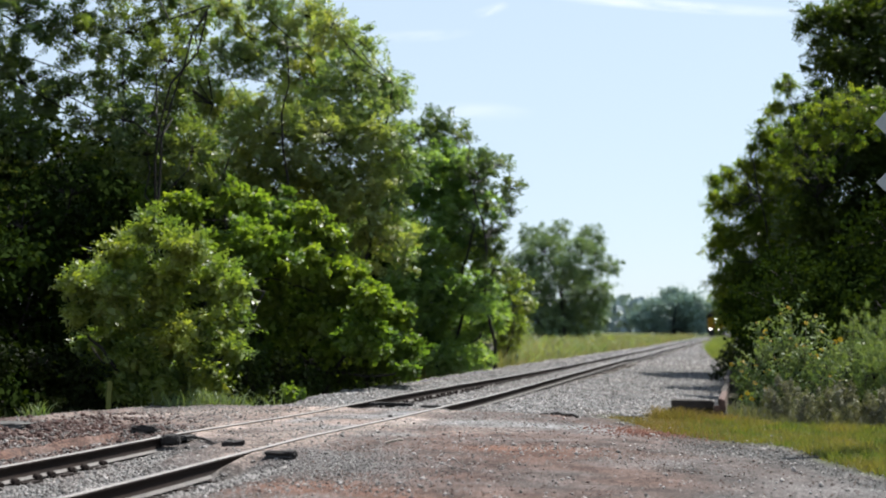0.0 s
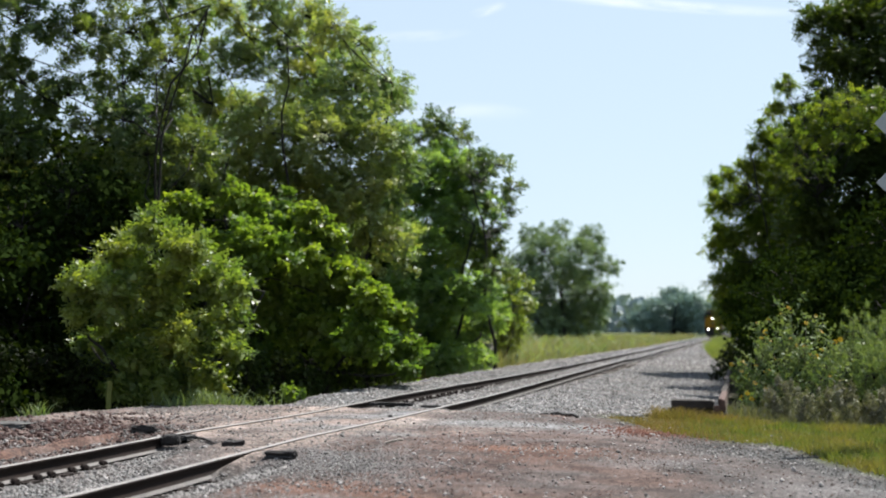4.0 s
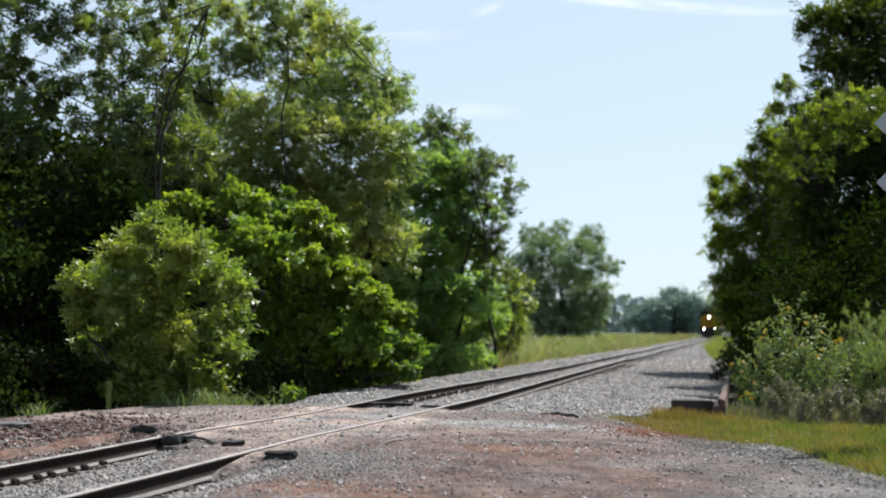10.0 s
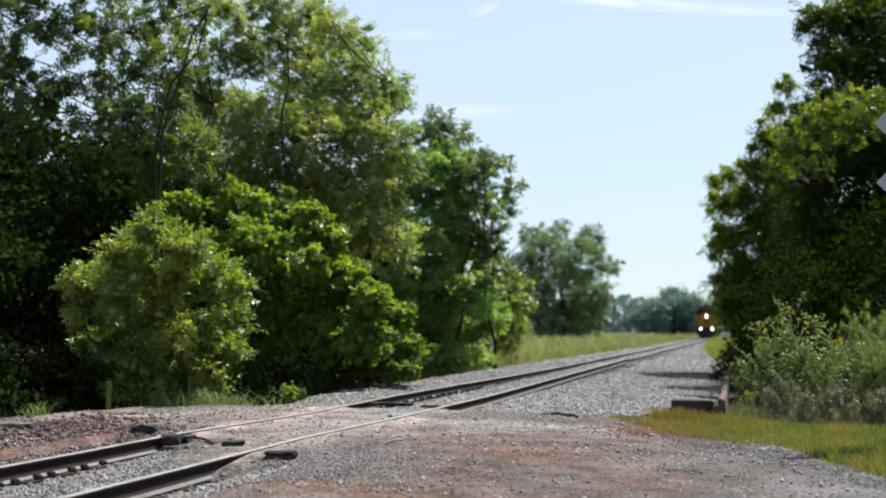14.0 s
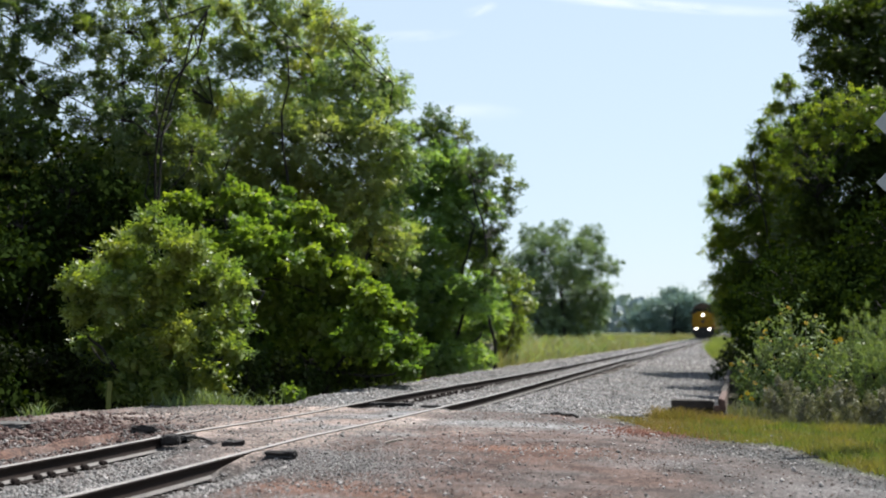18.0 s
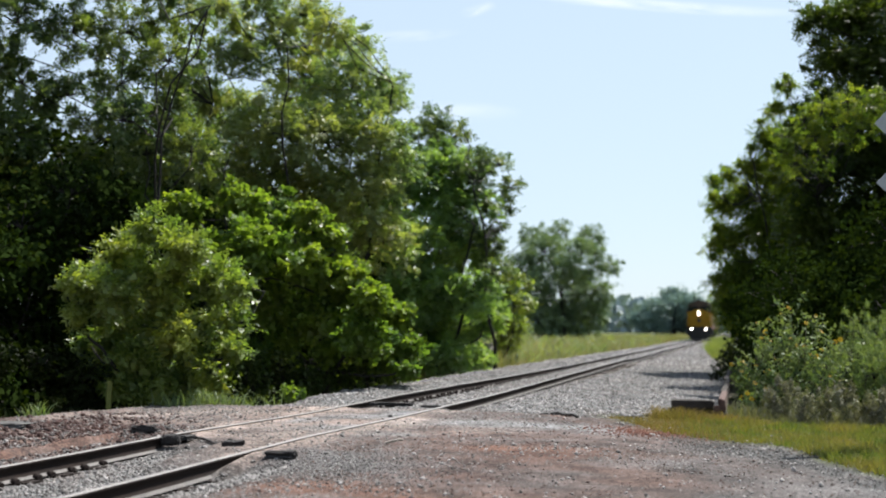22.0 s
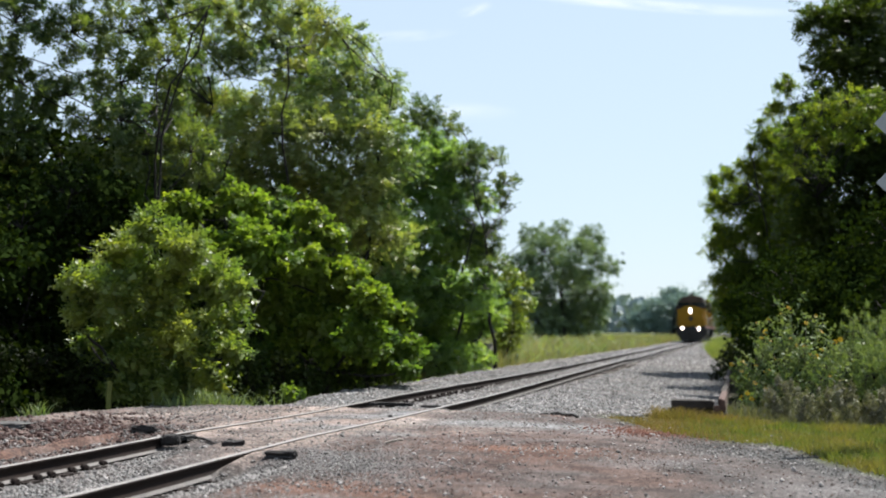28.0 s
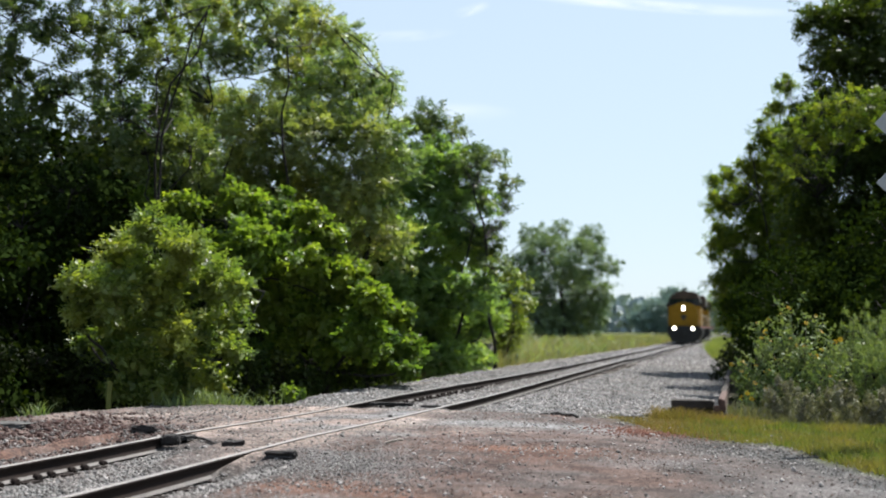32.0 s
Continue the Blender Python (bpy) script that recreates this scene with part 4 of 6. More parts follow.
def undergrowth():
    """Shrubs, painted shade-dark, that close the tree line behind the lit ones."""
    rng = random.Random(8)
    for i in range(17):
        y = 13.0 + i * 1.75
        x = -7.2 - rng.uniform(0, 1.4) - 0.22 * max(0, 24 - y)
        lobes = [(rng.uniform(-1.3, 1.3), rng.uniform(-1.0, 1.0), h + rng.uniform(-0.3, 0.3), rng.uniform(0.8, 1.15)) for h in (-0.2, 0.3, 0.9, 1.5, 2.2, 2.9, 3.6)]
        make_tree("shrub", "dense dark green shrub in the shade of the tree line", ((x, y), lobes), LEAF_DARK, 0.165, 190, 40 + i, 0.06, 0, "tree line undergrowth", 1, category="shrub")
    for i in range(16):
        y = 9.0 + i * 2.3
        x = -11.0 - rng.uniform(0, 2.5) - 0.25 * max(0, 22 - y)
        lobes = [(rng.uniform(-1.8, 1.8), rng.uniform(-1.3, 1.3), h + rng.uniform(-0.3, 0.3), rng.uniform(1.1, 1.5)) for h in (0.0, 0.8, 1.8, 2.8, 3.8, 4.8, 5.6)]
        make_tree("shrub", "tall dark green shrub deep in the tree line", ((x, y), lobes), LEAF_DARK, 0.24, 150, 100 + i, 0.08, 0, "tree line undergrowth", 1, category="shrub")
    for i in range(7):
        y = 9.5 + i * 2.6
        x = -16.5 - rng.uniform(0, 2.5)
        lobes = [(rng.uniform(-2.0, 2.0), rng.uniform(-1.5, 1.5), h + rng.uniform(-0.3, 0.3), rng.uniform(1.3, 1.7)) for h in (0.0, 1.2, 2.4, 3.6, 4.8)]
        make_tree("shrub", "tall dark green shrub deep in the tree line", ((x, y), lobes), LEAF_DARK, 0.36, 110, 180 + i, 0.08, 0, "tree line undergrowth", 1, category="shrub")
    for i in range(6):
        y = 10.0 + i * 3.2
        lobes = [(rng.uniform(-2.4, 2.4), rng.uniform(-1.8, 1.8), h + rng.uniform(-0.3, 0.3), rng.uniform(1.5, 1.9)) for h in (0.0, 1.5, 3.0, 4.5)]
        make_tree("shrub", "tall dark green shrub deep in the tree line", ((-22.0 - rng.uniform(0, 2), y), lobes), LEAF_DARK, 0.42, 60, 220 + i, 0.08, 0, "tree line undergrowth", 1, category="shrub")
    for i in range(14):
        y = 13.2 + i * 1.75
        x = -5.5 - 0.1 * max(0, 16 - y) - rng.uniform(0, 0.7) - (1.6 if y < 15.2 else 0.0)
        lobes = [(rng.uniform(-0.6, 0.6), rng.uniform(-0.6, 0.6), h + rng.uniform(-0.1, 0.1), rng.uniform(0.35, 0.55)) for h in (-0.45, -0.1, 0.25, 0.6)]
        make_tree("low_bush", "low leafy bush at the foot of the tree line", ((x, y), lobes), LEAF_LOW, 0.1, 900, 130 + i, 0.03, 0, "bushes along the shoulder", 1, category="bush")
    # the dark oak leaf colour stands in for shade under the vine tree
    for i in range(7):
        lobes = [(rng.uniform(-0.4, 0.4), rng.uniform(-0.4, 0.4), h + rng.uniform(-0.1, 0.1), rng.uniform(0.28, 0.42)) for h in (-0.2, 0.15, 0.5)]
        make_tree("low_bush", "low shaded bush under the vine-covered tree", ((-4.6 + 0.36 * i, 18.6 + 0.55 * i + rng.uniform(-0.2, 0.2)), lobes), LEAF_RIGHT, 0.085, 1500, 290 + i, 0.03, 0, "bushes along the shoulder", 1, category="bush")
    for i in range(10):
        y = 25.0 + i * 2.4
        x = 7.0 + rng.uniform(-0.4, 0.8)
        lobes = [(rng.uniform(-0.8, 0.8), rng.uniform(-1.0, 1.0), h + rng.uniform(-0.2, 0.2), rng.uniform(0.6, 0.9)) for h in (0.0, 0.6, 1.3, 2.0)]
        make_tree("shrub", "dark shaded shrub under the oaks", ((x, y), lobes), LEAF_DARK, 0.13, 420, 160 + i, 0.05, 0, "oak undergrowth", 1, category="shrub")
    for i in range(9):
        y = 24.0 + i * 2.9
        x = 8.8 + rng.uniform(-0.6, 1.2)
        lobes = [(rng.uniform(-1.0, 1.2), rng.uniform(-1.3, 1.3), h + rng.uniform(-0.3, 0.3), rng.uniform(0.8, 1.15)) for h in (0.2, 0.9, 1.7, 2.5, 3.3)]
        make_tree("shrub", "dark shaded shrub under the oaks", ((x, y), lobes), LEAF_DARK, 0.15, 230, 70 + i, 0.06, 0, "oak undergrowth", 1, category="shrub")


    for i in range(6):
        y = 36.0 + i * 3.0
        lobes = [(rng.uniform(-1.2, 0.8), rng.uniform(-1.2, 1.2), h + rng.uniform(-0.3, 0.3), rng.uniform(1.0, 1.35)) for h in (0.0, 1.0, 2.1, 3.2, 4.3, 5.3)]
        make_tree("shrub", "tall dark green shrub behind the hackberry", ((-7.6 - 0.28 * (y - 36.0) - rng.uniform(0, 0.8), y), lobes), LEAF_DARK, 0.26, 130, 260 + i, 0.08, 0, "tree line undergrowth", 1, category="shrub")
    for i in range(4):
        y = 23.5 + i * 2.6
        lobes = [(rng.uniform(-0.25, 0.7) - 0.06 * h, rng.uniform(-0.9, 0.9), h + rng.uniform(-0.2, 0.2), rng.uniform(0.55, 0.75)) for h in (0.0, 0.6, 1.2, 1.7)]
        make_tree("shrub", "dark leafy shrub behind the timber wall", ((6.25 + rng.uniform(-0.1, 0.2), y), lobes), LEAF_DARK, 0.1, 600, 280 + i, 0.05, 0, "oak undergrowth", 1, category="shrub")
    # hidden behind the oaks, added to shade the ballast
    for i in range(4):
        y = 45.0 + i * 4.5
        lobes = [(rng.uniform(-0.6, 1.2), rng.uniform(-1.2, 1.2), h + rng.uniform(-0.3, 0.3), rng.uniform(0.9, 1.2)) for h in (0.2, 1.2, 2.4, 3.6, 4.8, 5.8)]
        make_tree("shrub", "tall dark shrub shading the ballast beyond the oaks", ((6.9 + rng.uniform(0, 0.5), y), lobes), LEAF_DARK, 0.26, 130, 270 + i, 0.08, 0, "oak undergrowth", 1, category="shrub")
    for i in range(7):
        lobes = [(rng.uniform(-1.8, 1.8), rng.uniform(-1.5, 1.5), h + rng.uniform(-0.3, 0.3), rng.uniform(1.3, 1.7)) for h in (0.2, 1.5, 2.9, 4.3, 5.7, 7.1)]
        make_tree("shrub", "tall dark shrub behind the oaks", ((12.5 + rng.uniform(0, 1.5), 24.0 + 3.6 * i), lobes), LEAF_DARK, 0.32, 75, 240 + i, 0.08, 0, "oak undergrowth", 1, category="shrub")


undergrowth()


def far_woods():
    rng = np.random.default_rng(9)
    n = 30000
    x = rng.uniform(-900, 700, n)
    y = 620 + 40 * rng.random(n) + 60 * np.sin(x / 130)
    h = 21.0 + 3 * np.sin(x / 37) + 2.5 * np.sin(x / 11 + 1)
    z = rng.random(n) ** 1.1 * h - 1.5
    q = leaf_quads(rng, np.stack([x, y, z], -1), 4.2, 3.4, 0.3, np.array([0.0, -1.2, 0.0]))
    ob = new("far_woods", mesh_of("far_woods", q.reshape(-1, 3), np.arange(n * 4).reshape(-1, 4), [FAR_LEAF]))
    tagged(ob, "hazy line of distant woods on the horizon", "woods", kind="stuff")


far_woods()


# ---- grass and weeds ----
def blades(rng, xy, height, width, lean=0.35, fine=False):
    """Bent blades of grass, two quads each."""
    n = len(xy)
    z = land(xy[:, 0], xy[:, 1])
    root = np.column_stack([xy, z - 0.01])
    h = height * rng.uniform(0.55, 1.25, n) * (1 + 0.45 * wave(xy[:, 0], xy[:, 1], 1.0 + 4 * height, 3))
    ang = rng.uniform(0, 2 * np.pi, n)
    side = np.column_stack([np.cos(ang), np.sin(ang), np.zeros(n)]) * (width * rng.uniform(0.7, 1.3, n))[:, None] * 0.5
    off = rng.normal(size=(n, 2)) * (lean * h)[:, None]
    t = root + np.column_stack([off, h])
    if fine:
        V = np.stack([root - side, root + side, t + side * 0.15, t - side * 0.15], 1)
        F = np.arange(n)[:, None] * 4 + np.array([[0, 1, 2, 3]])
        return V.reshape(-1, 3), F
    m = root + np.column_stack([off * 0.35, h * 0.6])
    V = np.stack([root - side, root + side, m + side * 0.8, m - side * 0.8, t + side * 0.15, t - side * 0.15], 1)
    b = np.arange(n)[:, None] * 6
    F = np.concatenate([b + np.array([[0, 1, 2, 3]]), b + np.array([[3, 2, 4, 5]])])
    return V.reshape(-1, 3), F


def grass(name, label, mat, rng, xy, height, width, lean=0.35, fine=False):
    v, f = blades(rng, xy, height, width, lean, fine)
    return tagged(new(name, mesh_of(name, v, f, [mat])), label, "grass", kind="stuff")


def meadow():
    rng = np.random.default_rng(21)
    xy = np.column_stack([rng.uniform(3.2, 8.0, 52000), rng.uniform(9.0, 17.2, 52000)])
    x, y = xy[:, 0], xy[:, 1]
    keep = (x + 0.2 * (y - 13.5) + 0.3 * wave(x, y, 0.7, 1) > 3.95) & (y - verge(x) + 0.35 * wave(x, y, 0.5, 2) > 0.15)
    dry = keep & (x + 0.5 * wave(x, y, 0.9, 3) + rng.normal(0, 0.35, len(x)) < 4.9)
    grass("roadside_grass", "short green grass along the road edge", GRASS_NEAR, rng, xy[keep & ~dry], 0.09, 0.012, 0.7, True)
    grass("dry_grass", "short dry yellow-brown grass at the road corner", GRASS_DRY, rng, xy[dry], 0.055, 0.012, 0.7, True)
    n = 4000
    x, y = rng.uniform(4.6, 10.5, n), rng.uniform(16.6, 21.0, n)
    grass("verge_grass", "longer green grass at the foot of the weeds", GRASS_NEAR, rng, np.column_stack([x, y])[(x > 5.1)], 0.13, 0.016, 0.5)
    n = 7000
    x, y = rng.uniform(5.0, 9.2, n), rng.uniform(16.3, 19.5, n)
    keep = (wave(x, y, 0.4, 4) + rng.normal(0, 0.25, n) > 0.1) & (y > 17.3 - 0.25 * (x - 5.3) + 0.2 * wave(x, y, 0.5, 6))
    grass("dry_stalks", "grey-green dry stalks along the back of the grass strip", GREY_WEED, rng, np.column_stack([x, y])[keep], 0.26, 0.014, 0.4)
    n = 11000
    x, y = rng.uniform(5.4, 8.6, n), rng.normal(18.1, 0.5, n)
    keep = (x + 0.3 * wave(x, y, 0.6, 8) > 5.9) & (wave(x, y, 0.45, 12) + rng.normal(0, 0.3, n) > -0.15)
    grass("dry_weeds", "tangled grey-brown dry weeds behind the grass strip", GREY_WEED, rng, np.column_stack([x, y])[keep], 0.4, 0.009, 0.75)
    n = 2600
    grass("edge_grass", "yellowish grass in front of the timber wall", GRASS_DRY, rng, np.column_stack([rng.uniform(3.9, 5.6, n), rng.uniform(16.2, 17.1, n)]), 0.19, 0.014, 0.5)
    n = 9000
    y = 36 + 120 * rng.random(n) ** 1.5
    x = -3.6 - 0.005 * (y - 24) - (y * 0.4) * rng.random(n) ** 1.2
    keep = wave(x, y, 3.5, 2) + 0.4 * wave(x, y, 1.1, 5) > 0.05
    grass("field_weeds", "clumps of taller green weeds in the field", FIELD_WEED, rng, np.column_stack([x, y])[keep], 0.85, 0.14, 0.6)
    n = 42000
    y = 33 + 190 * rng.random(n) ** 1.6
    x = -3.3 - 0.005 * (y - 24) - (y * 0.45) * rng.random(n) ** 1.4
    grass("field_grass", "tall sunlit field grass beside the track", GRASS_FIELD, rng, np.column_stack([x, y]), 0.75, 0.06, 0.35, True)
    n = 6000
    y = 38 + 150 * rng.random(n) ** 1.4
    x = -3.5 - 0.005 * (y - 24) - (y * 0.42) * rng.random(n) ** 1.3
    keep = wave(x, y, 5.0, 8) + 0.5 * wave(x, y, 1.6, 1) > 0.1
    grass("dry_field_grass", "pinkish-brown dry seed heads among the field grass", GREY_WEED, rng, np.column_stack([x, y])[keep], 0.7, 0.07, 0.4)
    n = 9000
    y = 56 + 74 * rng.random(n)
    x = np.interp(y, [35, 70, 120], [4.8, 3.0, 2.5]) + 1.6 * rng.random(n) ** 1.3
    grass("trackside_grass", "bright green grass clumps on the ballast edge", GRASS_BRIGHT, rng, np.column_stack([x, y]), 0.55, 0.05, 0.35, True)
    n = 60
    grass("grass_tuft", "tall light green tuft of grass beside the shoulder", WEED, rng, np.column_stack([rng.normal(-4.75, 0.12, n), rng.normal(13.7, 0.1, n)]), 0.22, 0.018, 0.55)
    n = 480
    x = rng.normal(-3.25, 0.36, n)
    y = 16.3 + 0.25 * (x + 3.1) + rng.normal(0, 0.25, n)
    grass("shoulder_grass", "sunlit yellow-green weedy grass beside the sapling", WEED, rng, np.column_stack([x, y]), 0.27, 0.02, 0.7)
    n = 9000
    y = 9 + 9 * rng.random(n)
    x = -5.3 - 0.12 * np.clip(16 - y, 0, 20) - 1.8 * rng.random(n)
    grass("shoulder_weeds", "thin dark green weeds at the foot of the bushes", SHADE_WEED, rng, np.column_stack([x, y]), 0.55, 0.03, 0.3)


meadow()


# ---- loose stones ----
def stones(name, label, rng, xy, size, sink=0.3, sides=20, mat=None):
    n = len(xy)
    if sides == 20:
        g = (1 + 5 ** 0.5) / 2
        base = np.array([(-1, g, 0), (1, g, 0), (-1, -g, 0), (1, -g, 0), (0, -1, g), (0, 1, g), (0, -1, -g), (0, 1, -g), (g, 0, -1), (g, 0, 1), (-g, 0, -1), (-g, 0, 1)]) / 1.9
        tri = np.array([(0, 11, 5), (0, 5, 1), (0, 1, 7), (0, 7, 10), (0, 10, 11), (1, 5, 9), (5, 11, 4), (11, 10, 2), (10, 7, 6), (7, 1, 8),
                        (3, 9, 4), (3, 4, 2), (3, 2, 6), (3, 6, 8), (3, 8, 9), (4, 9, 5), (2, 4, 11), (6, 2, 10), (8, 6, 7), (9, 8, 1)])
    elif sides == 4:
        base = np.array([(1, 0, -0.3), (-1, 0, -0.3), (0, 1, -0.3), (0, -1, -0.3), (0.1, 0, 0.8)])
        tri = np.array([(0, 2, 4), (2, 1, 4), (1, 3, 4), (3, 0, 4)])
    else:
        base = np.array([(1, 0, 0), (-1, 0, 0), (0, 1, 0), (0, -1, 0), (0, 0, 1), (0, 0, -1)], float)
        tri = np.array([(0, 2, 4), (2, 1, 4), (1, 3, 4), (3, 0, 4), (2, 0, 5), (1, 2, 5), (3, 1, 5), (0, 3, 5)])
    k = len(base)
    s = size * np.clip(rng.lognormal(0, 0.42, n), 0.3, 1.7)
    V = base[None] * rng.uniform(0.65, 1.25, (n, k, 1))
    V = V * (rng.uniform(0.6, 1.25, (n, 1, 3)) * np.array([1, 1, 0.75])) * s[:, None, None] * 0.5
    a = rng.uniform(0, 6.283, n)
    c, d = np.cos(a)[:, None], np.sin(a)[:, None]
    tilt = rng.uniform(-0.6, 0.6, (n, 1))
    x, y, z = V[..., 0], V[..., 1], V[..., 2]
    z, y = z * np.cos(tilt) + y * np.sin(tilt), y * np.cos(tilt) - z * np.sin(tilt)
    V = np.stack([x * c - y * d, x * d + y * c, z], -1)
    ground = land(xy[:, 0], xy[:, 1])
    V = V + np.column_stack([xy, ground + s * (0.32 - sink)])[:, None]
    F = (np.arange(n)[:, None, None] * k + tri[None]).reshape(-1, 3)
    return tagged(new(name, mesh_of(name, V.reshape(-1, 3), F, [mat or STONE])), label, "stones", kind="stuff")


def lay_stones():
    rng = np.random.default_rng(31)
    # between and beside the rails in front of the road
    n = 14000
    xy = np.column_stack([rng.uniform(-2.1, 1.5, n), rng.uniform(5.8, 10.6, n)])
    xy = xy[(crossing(xy[:, 0], xy[:, 1]) < 0.4) & (np.abs(np.abs(xy[:, 0]) - 0.7525) > 0.085) & ((xy[:, 0] > -1.0) | (rng.random(n) < 0.22))]
    stones("ballast_stones", "grey crushed stone between the rails", rng, xy, 0.036, sides=8, mat=DUSTY_STONE)
    n = 32000
    y = 15.6 + 30 * rng.random(n) ** 1.5
    x = rng.uniform(-3.4, 4.9, n)
    xy = np.column_stack([x, y])
    xy = xy[(crossing(x, y) < 0.35) & (np.abs(np.abs(x) - 0.7525) > 0.09) & ~((y < 16.1) & (x > 0.8) & (rng.random(n) < 0.6))]
    stones("ballast_stones", "loose grey ballast heaped beside the track", rng, xy, 0.047, sides=8)
    n = 5000
    xy = np.column_stack([rng.normal(1.7, 0.6, n), rng.normal(8.8, 0.6, n)])
    xy = xy[xy[:, 0] > 0.95]
    stones("grey_gravel", "grey gravel spread on the road beside the rail", rng, xy, 0.02, sides=8, mat=PEBBLE)
    n = 260
    xy = np.column_stack([rng.uniform(3.4, 4.5, n), rng.uniform(17.0, 17.45, n)])
    stones("loose_stones", "larger loose stones in front of the cross timber", rng, xy, 0.1, 0.05, sides=20, mat=DUSTY_STONE)
    n = 2500
    x = rng.uniform(4.4, 8.0, n)
    xy = np.column_stack([x, verge(x) - rng.normal(0.7, 0.4, n)])
    stones("grey_gravel", "dark grey gravel along the road edge", rng, xy, 0.02, sides=8, mat=DARK_GRAVEL)
    n = 12000
    y = 40 + 80 * rng.random(n) ** 1.3
    x = -2.2 + rng.random(n) * (2.2 + np.interp(y, [35, 70, 120], [4.8, 3.0, 2.4]))
    xy = np.column_stack([x, y])
    stones("ballast_stones", "grey ballast running into the distance", rng, xy[np.abs(np.abs(x) - 0.7525) > 0.1], 0.085, sides=8)
    n = 60000
    xy = np.column_stack([rng.uniform(-4.2, 8.0, n), rng.uniform(6.5, 16.2, n)])
    x, y = xy[:, 0], xy[:, 1]
    keep = (np.abs(np.abs(x) - 0.7525) > 0.07) & (wave(x, y, 1.2, 11) + rng.normal(0, 0.5, n) > 0.5 * smooth(2.5, 4.5, x))
    stones("gravel", "scattered pale gravel on the dirt road", rng, xy[keep], 0.022, 0.25, sides=4, mat=PEBBLE)
    for n, size in ((3400, 0.022), (700, 0.04), (70, 0.075)):
        y = rng.normal(10.9, 1.15, n)
        xy = np.column_stack([rng.normal(0, 0.55, n) - 2.4 - 0.22 * (y - 10.3), y])
        xy = xy[xy[:, 0] < -1.0]
        stones("dirt_clods", "heap of broken red-brown dirt clods beside the track", rng, xy, size, 0.2, sides=20, mat=CLOD)
    for n, size, mat, label in ((2600, 0.034, STONE, "loose pale stones scattered over the dirt road"), (110, 0.055, STONE, "larger pale stones lying on the dirt road"),
                                (1300, 0.022, CLOD, "dark red-brown clods scattered over the dirt road")):
        xy = np.column_stack([rng.uniform(-3.6, 7.5, n), 6.8 + 9.0 * rng.random(n)])
        xy = xy[(np.abs(np.abs(xy[:, 0]) - 0.7525) > 0.09) & (wave(xy[:, 0], xy[:, 1], 1.0, 35) + rng.normal(0, 0.6, n) > -0.2)]
        stones("road_stones", label, rng, xy, size, 0.2, sides=8, mat=mat)
    n = 1600
    xy = np.column_stack([rng.uniform(-5.0, -1.2, n), rng.uniform(9.0, 16.0, n)])
    stones("gravel", "scattered grey stones on the far shoulder", rng, xy, 0.03, 0.25, sides=8, mat=PEBBLE)
    n = 6000
    xy = np.column_stack([rng.uniform(1.2, 8.0, n), rng.uniform(6.5, 13.0, n)])
    xy = xy[wave(xy[:, 0], xy[:, 1], 0.8, 13) + rng.normal(0, 0.4, n) > 0.1]
    stones("dirt_crumbs", "small red-brown crumbs of dirt on the road", rng, xy, 0.017, 0.25, sides=8, mat=CRUMB)
    for n, size, mat, label in ((3600, 0.024, CLOD, "red-brown crumbled dirt beside the rail"), (1300, 0.03, DUSTY_STONE, "dusty grey rubble beside the rail"), (500, 0.04, DARK_GRAVEL, "dark broken rubble beside the rail")):
        xy = np.column_stack([rng.uniform(-3.0, -0.92, n), rng.uniform(7.8, 11.9, n)])
        xy = xy[(wave(xy[:, 0], xy[:, 1], 0.5, 43) + rng.normal(0, 0.5, n) > -0.2) | (xy[:, 0] > -1.8)]
        stones("rubble", label, rng, xy, size, 0.22, sides=8, mat=mat)
    n = 1300
    xy = np.column_stack([rng.normal(4.2, 0.5, n), rng.normal(13.5, 0.33, n)])
    stones("dirt_clods", "bright red-brown dirt clods along the grass edge", rng, xy, 0.022, 0.25, sides=8, mat=RED_CLOD)


lay_stones()


# ---- at the crossing ----
def rough_block(name, label, cat, size, m, mat, seed, group=""):
    """A broken block with uneven faces."""
    rng = random.Random(seed)
    bm = bmesh.new()
    box(bm, -size[0] / 2, size[0] / 2, -size[1] / 2, size[1] / 2, 0, size[2], min(size) * 0.18)
    bmesh.ops.subdivide_edges(bm, edges=bm.edges[:], cuts=1, use_grid_fill=True)
    for v in bm.verts:
        v.co += Vector([rng.gauss(0, 0.07) * s for s in size])
    ob = part(name, bm, mat)
    ob.matrix_world = m
    return tagged(ob, label, cat, group)


def on_land(x, y, rz, up=0.0, rx=0, ry=0):
    return pose(x, y, land_at(x, y) + up, rx, ry, rz)


rough_block("rubber_block", "black rubber block beside the rail end of the crossing", "rubber block", (0.26, 0.10, 0.085), on_land(-1.28, 10.85, 16, -0.005), TAR, 1, "crossing panel ends")
rough_block("rubber_block", "broken black rubber block inside the rail", "rubber block", (0.18, 0.12, 0.10), pose(-0.63, 10.33, -0.06, 0, 0, 10), TAR, 2, "crossing panel ends")
rough_block("rubber_block", "short black rubber strip inside the rail", "rubber block", (0.12, 0.20, 0.06), pose(-0.60, 10.62, -0.05, 0, 0, 4), TAR, 7, "crossing panel ends")
rough_block("rubber_block", "black rubber remnant against the inner rail side", "rubber block", (0.2, 0.12, 0.06), on_land(0.28, 9.98, 16, -0.01), TAR, 3, "crossing panel ends")
rough_block("rubber_block", "black rubber block outside the rail", "rubber block", (0.26, 0.12, 0.075), on_land(1.16, 9.17, 12, -0.01), TAR, 4, "crossing panel ends")
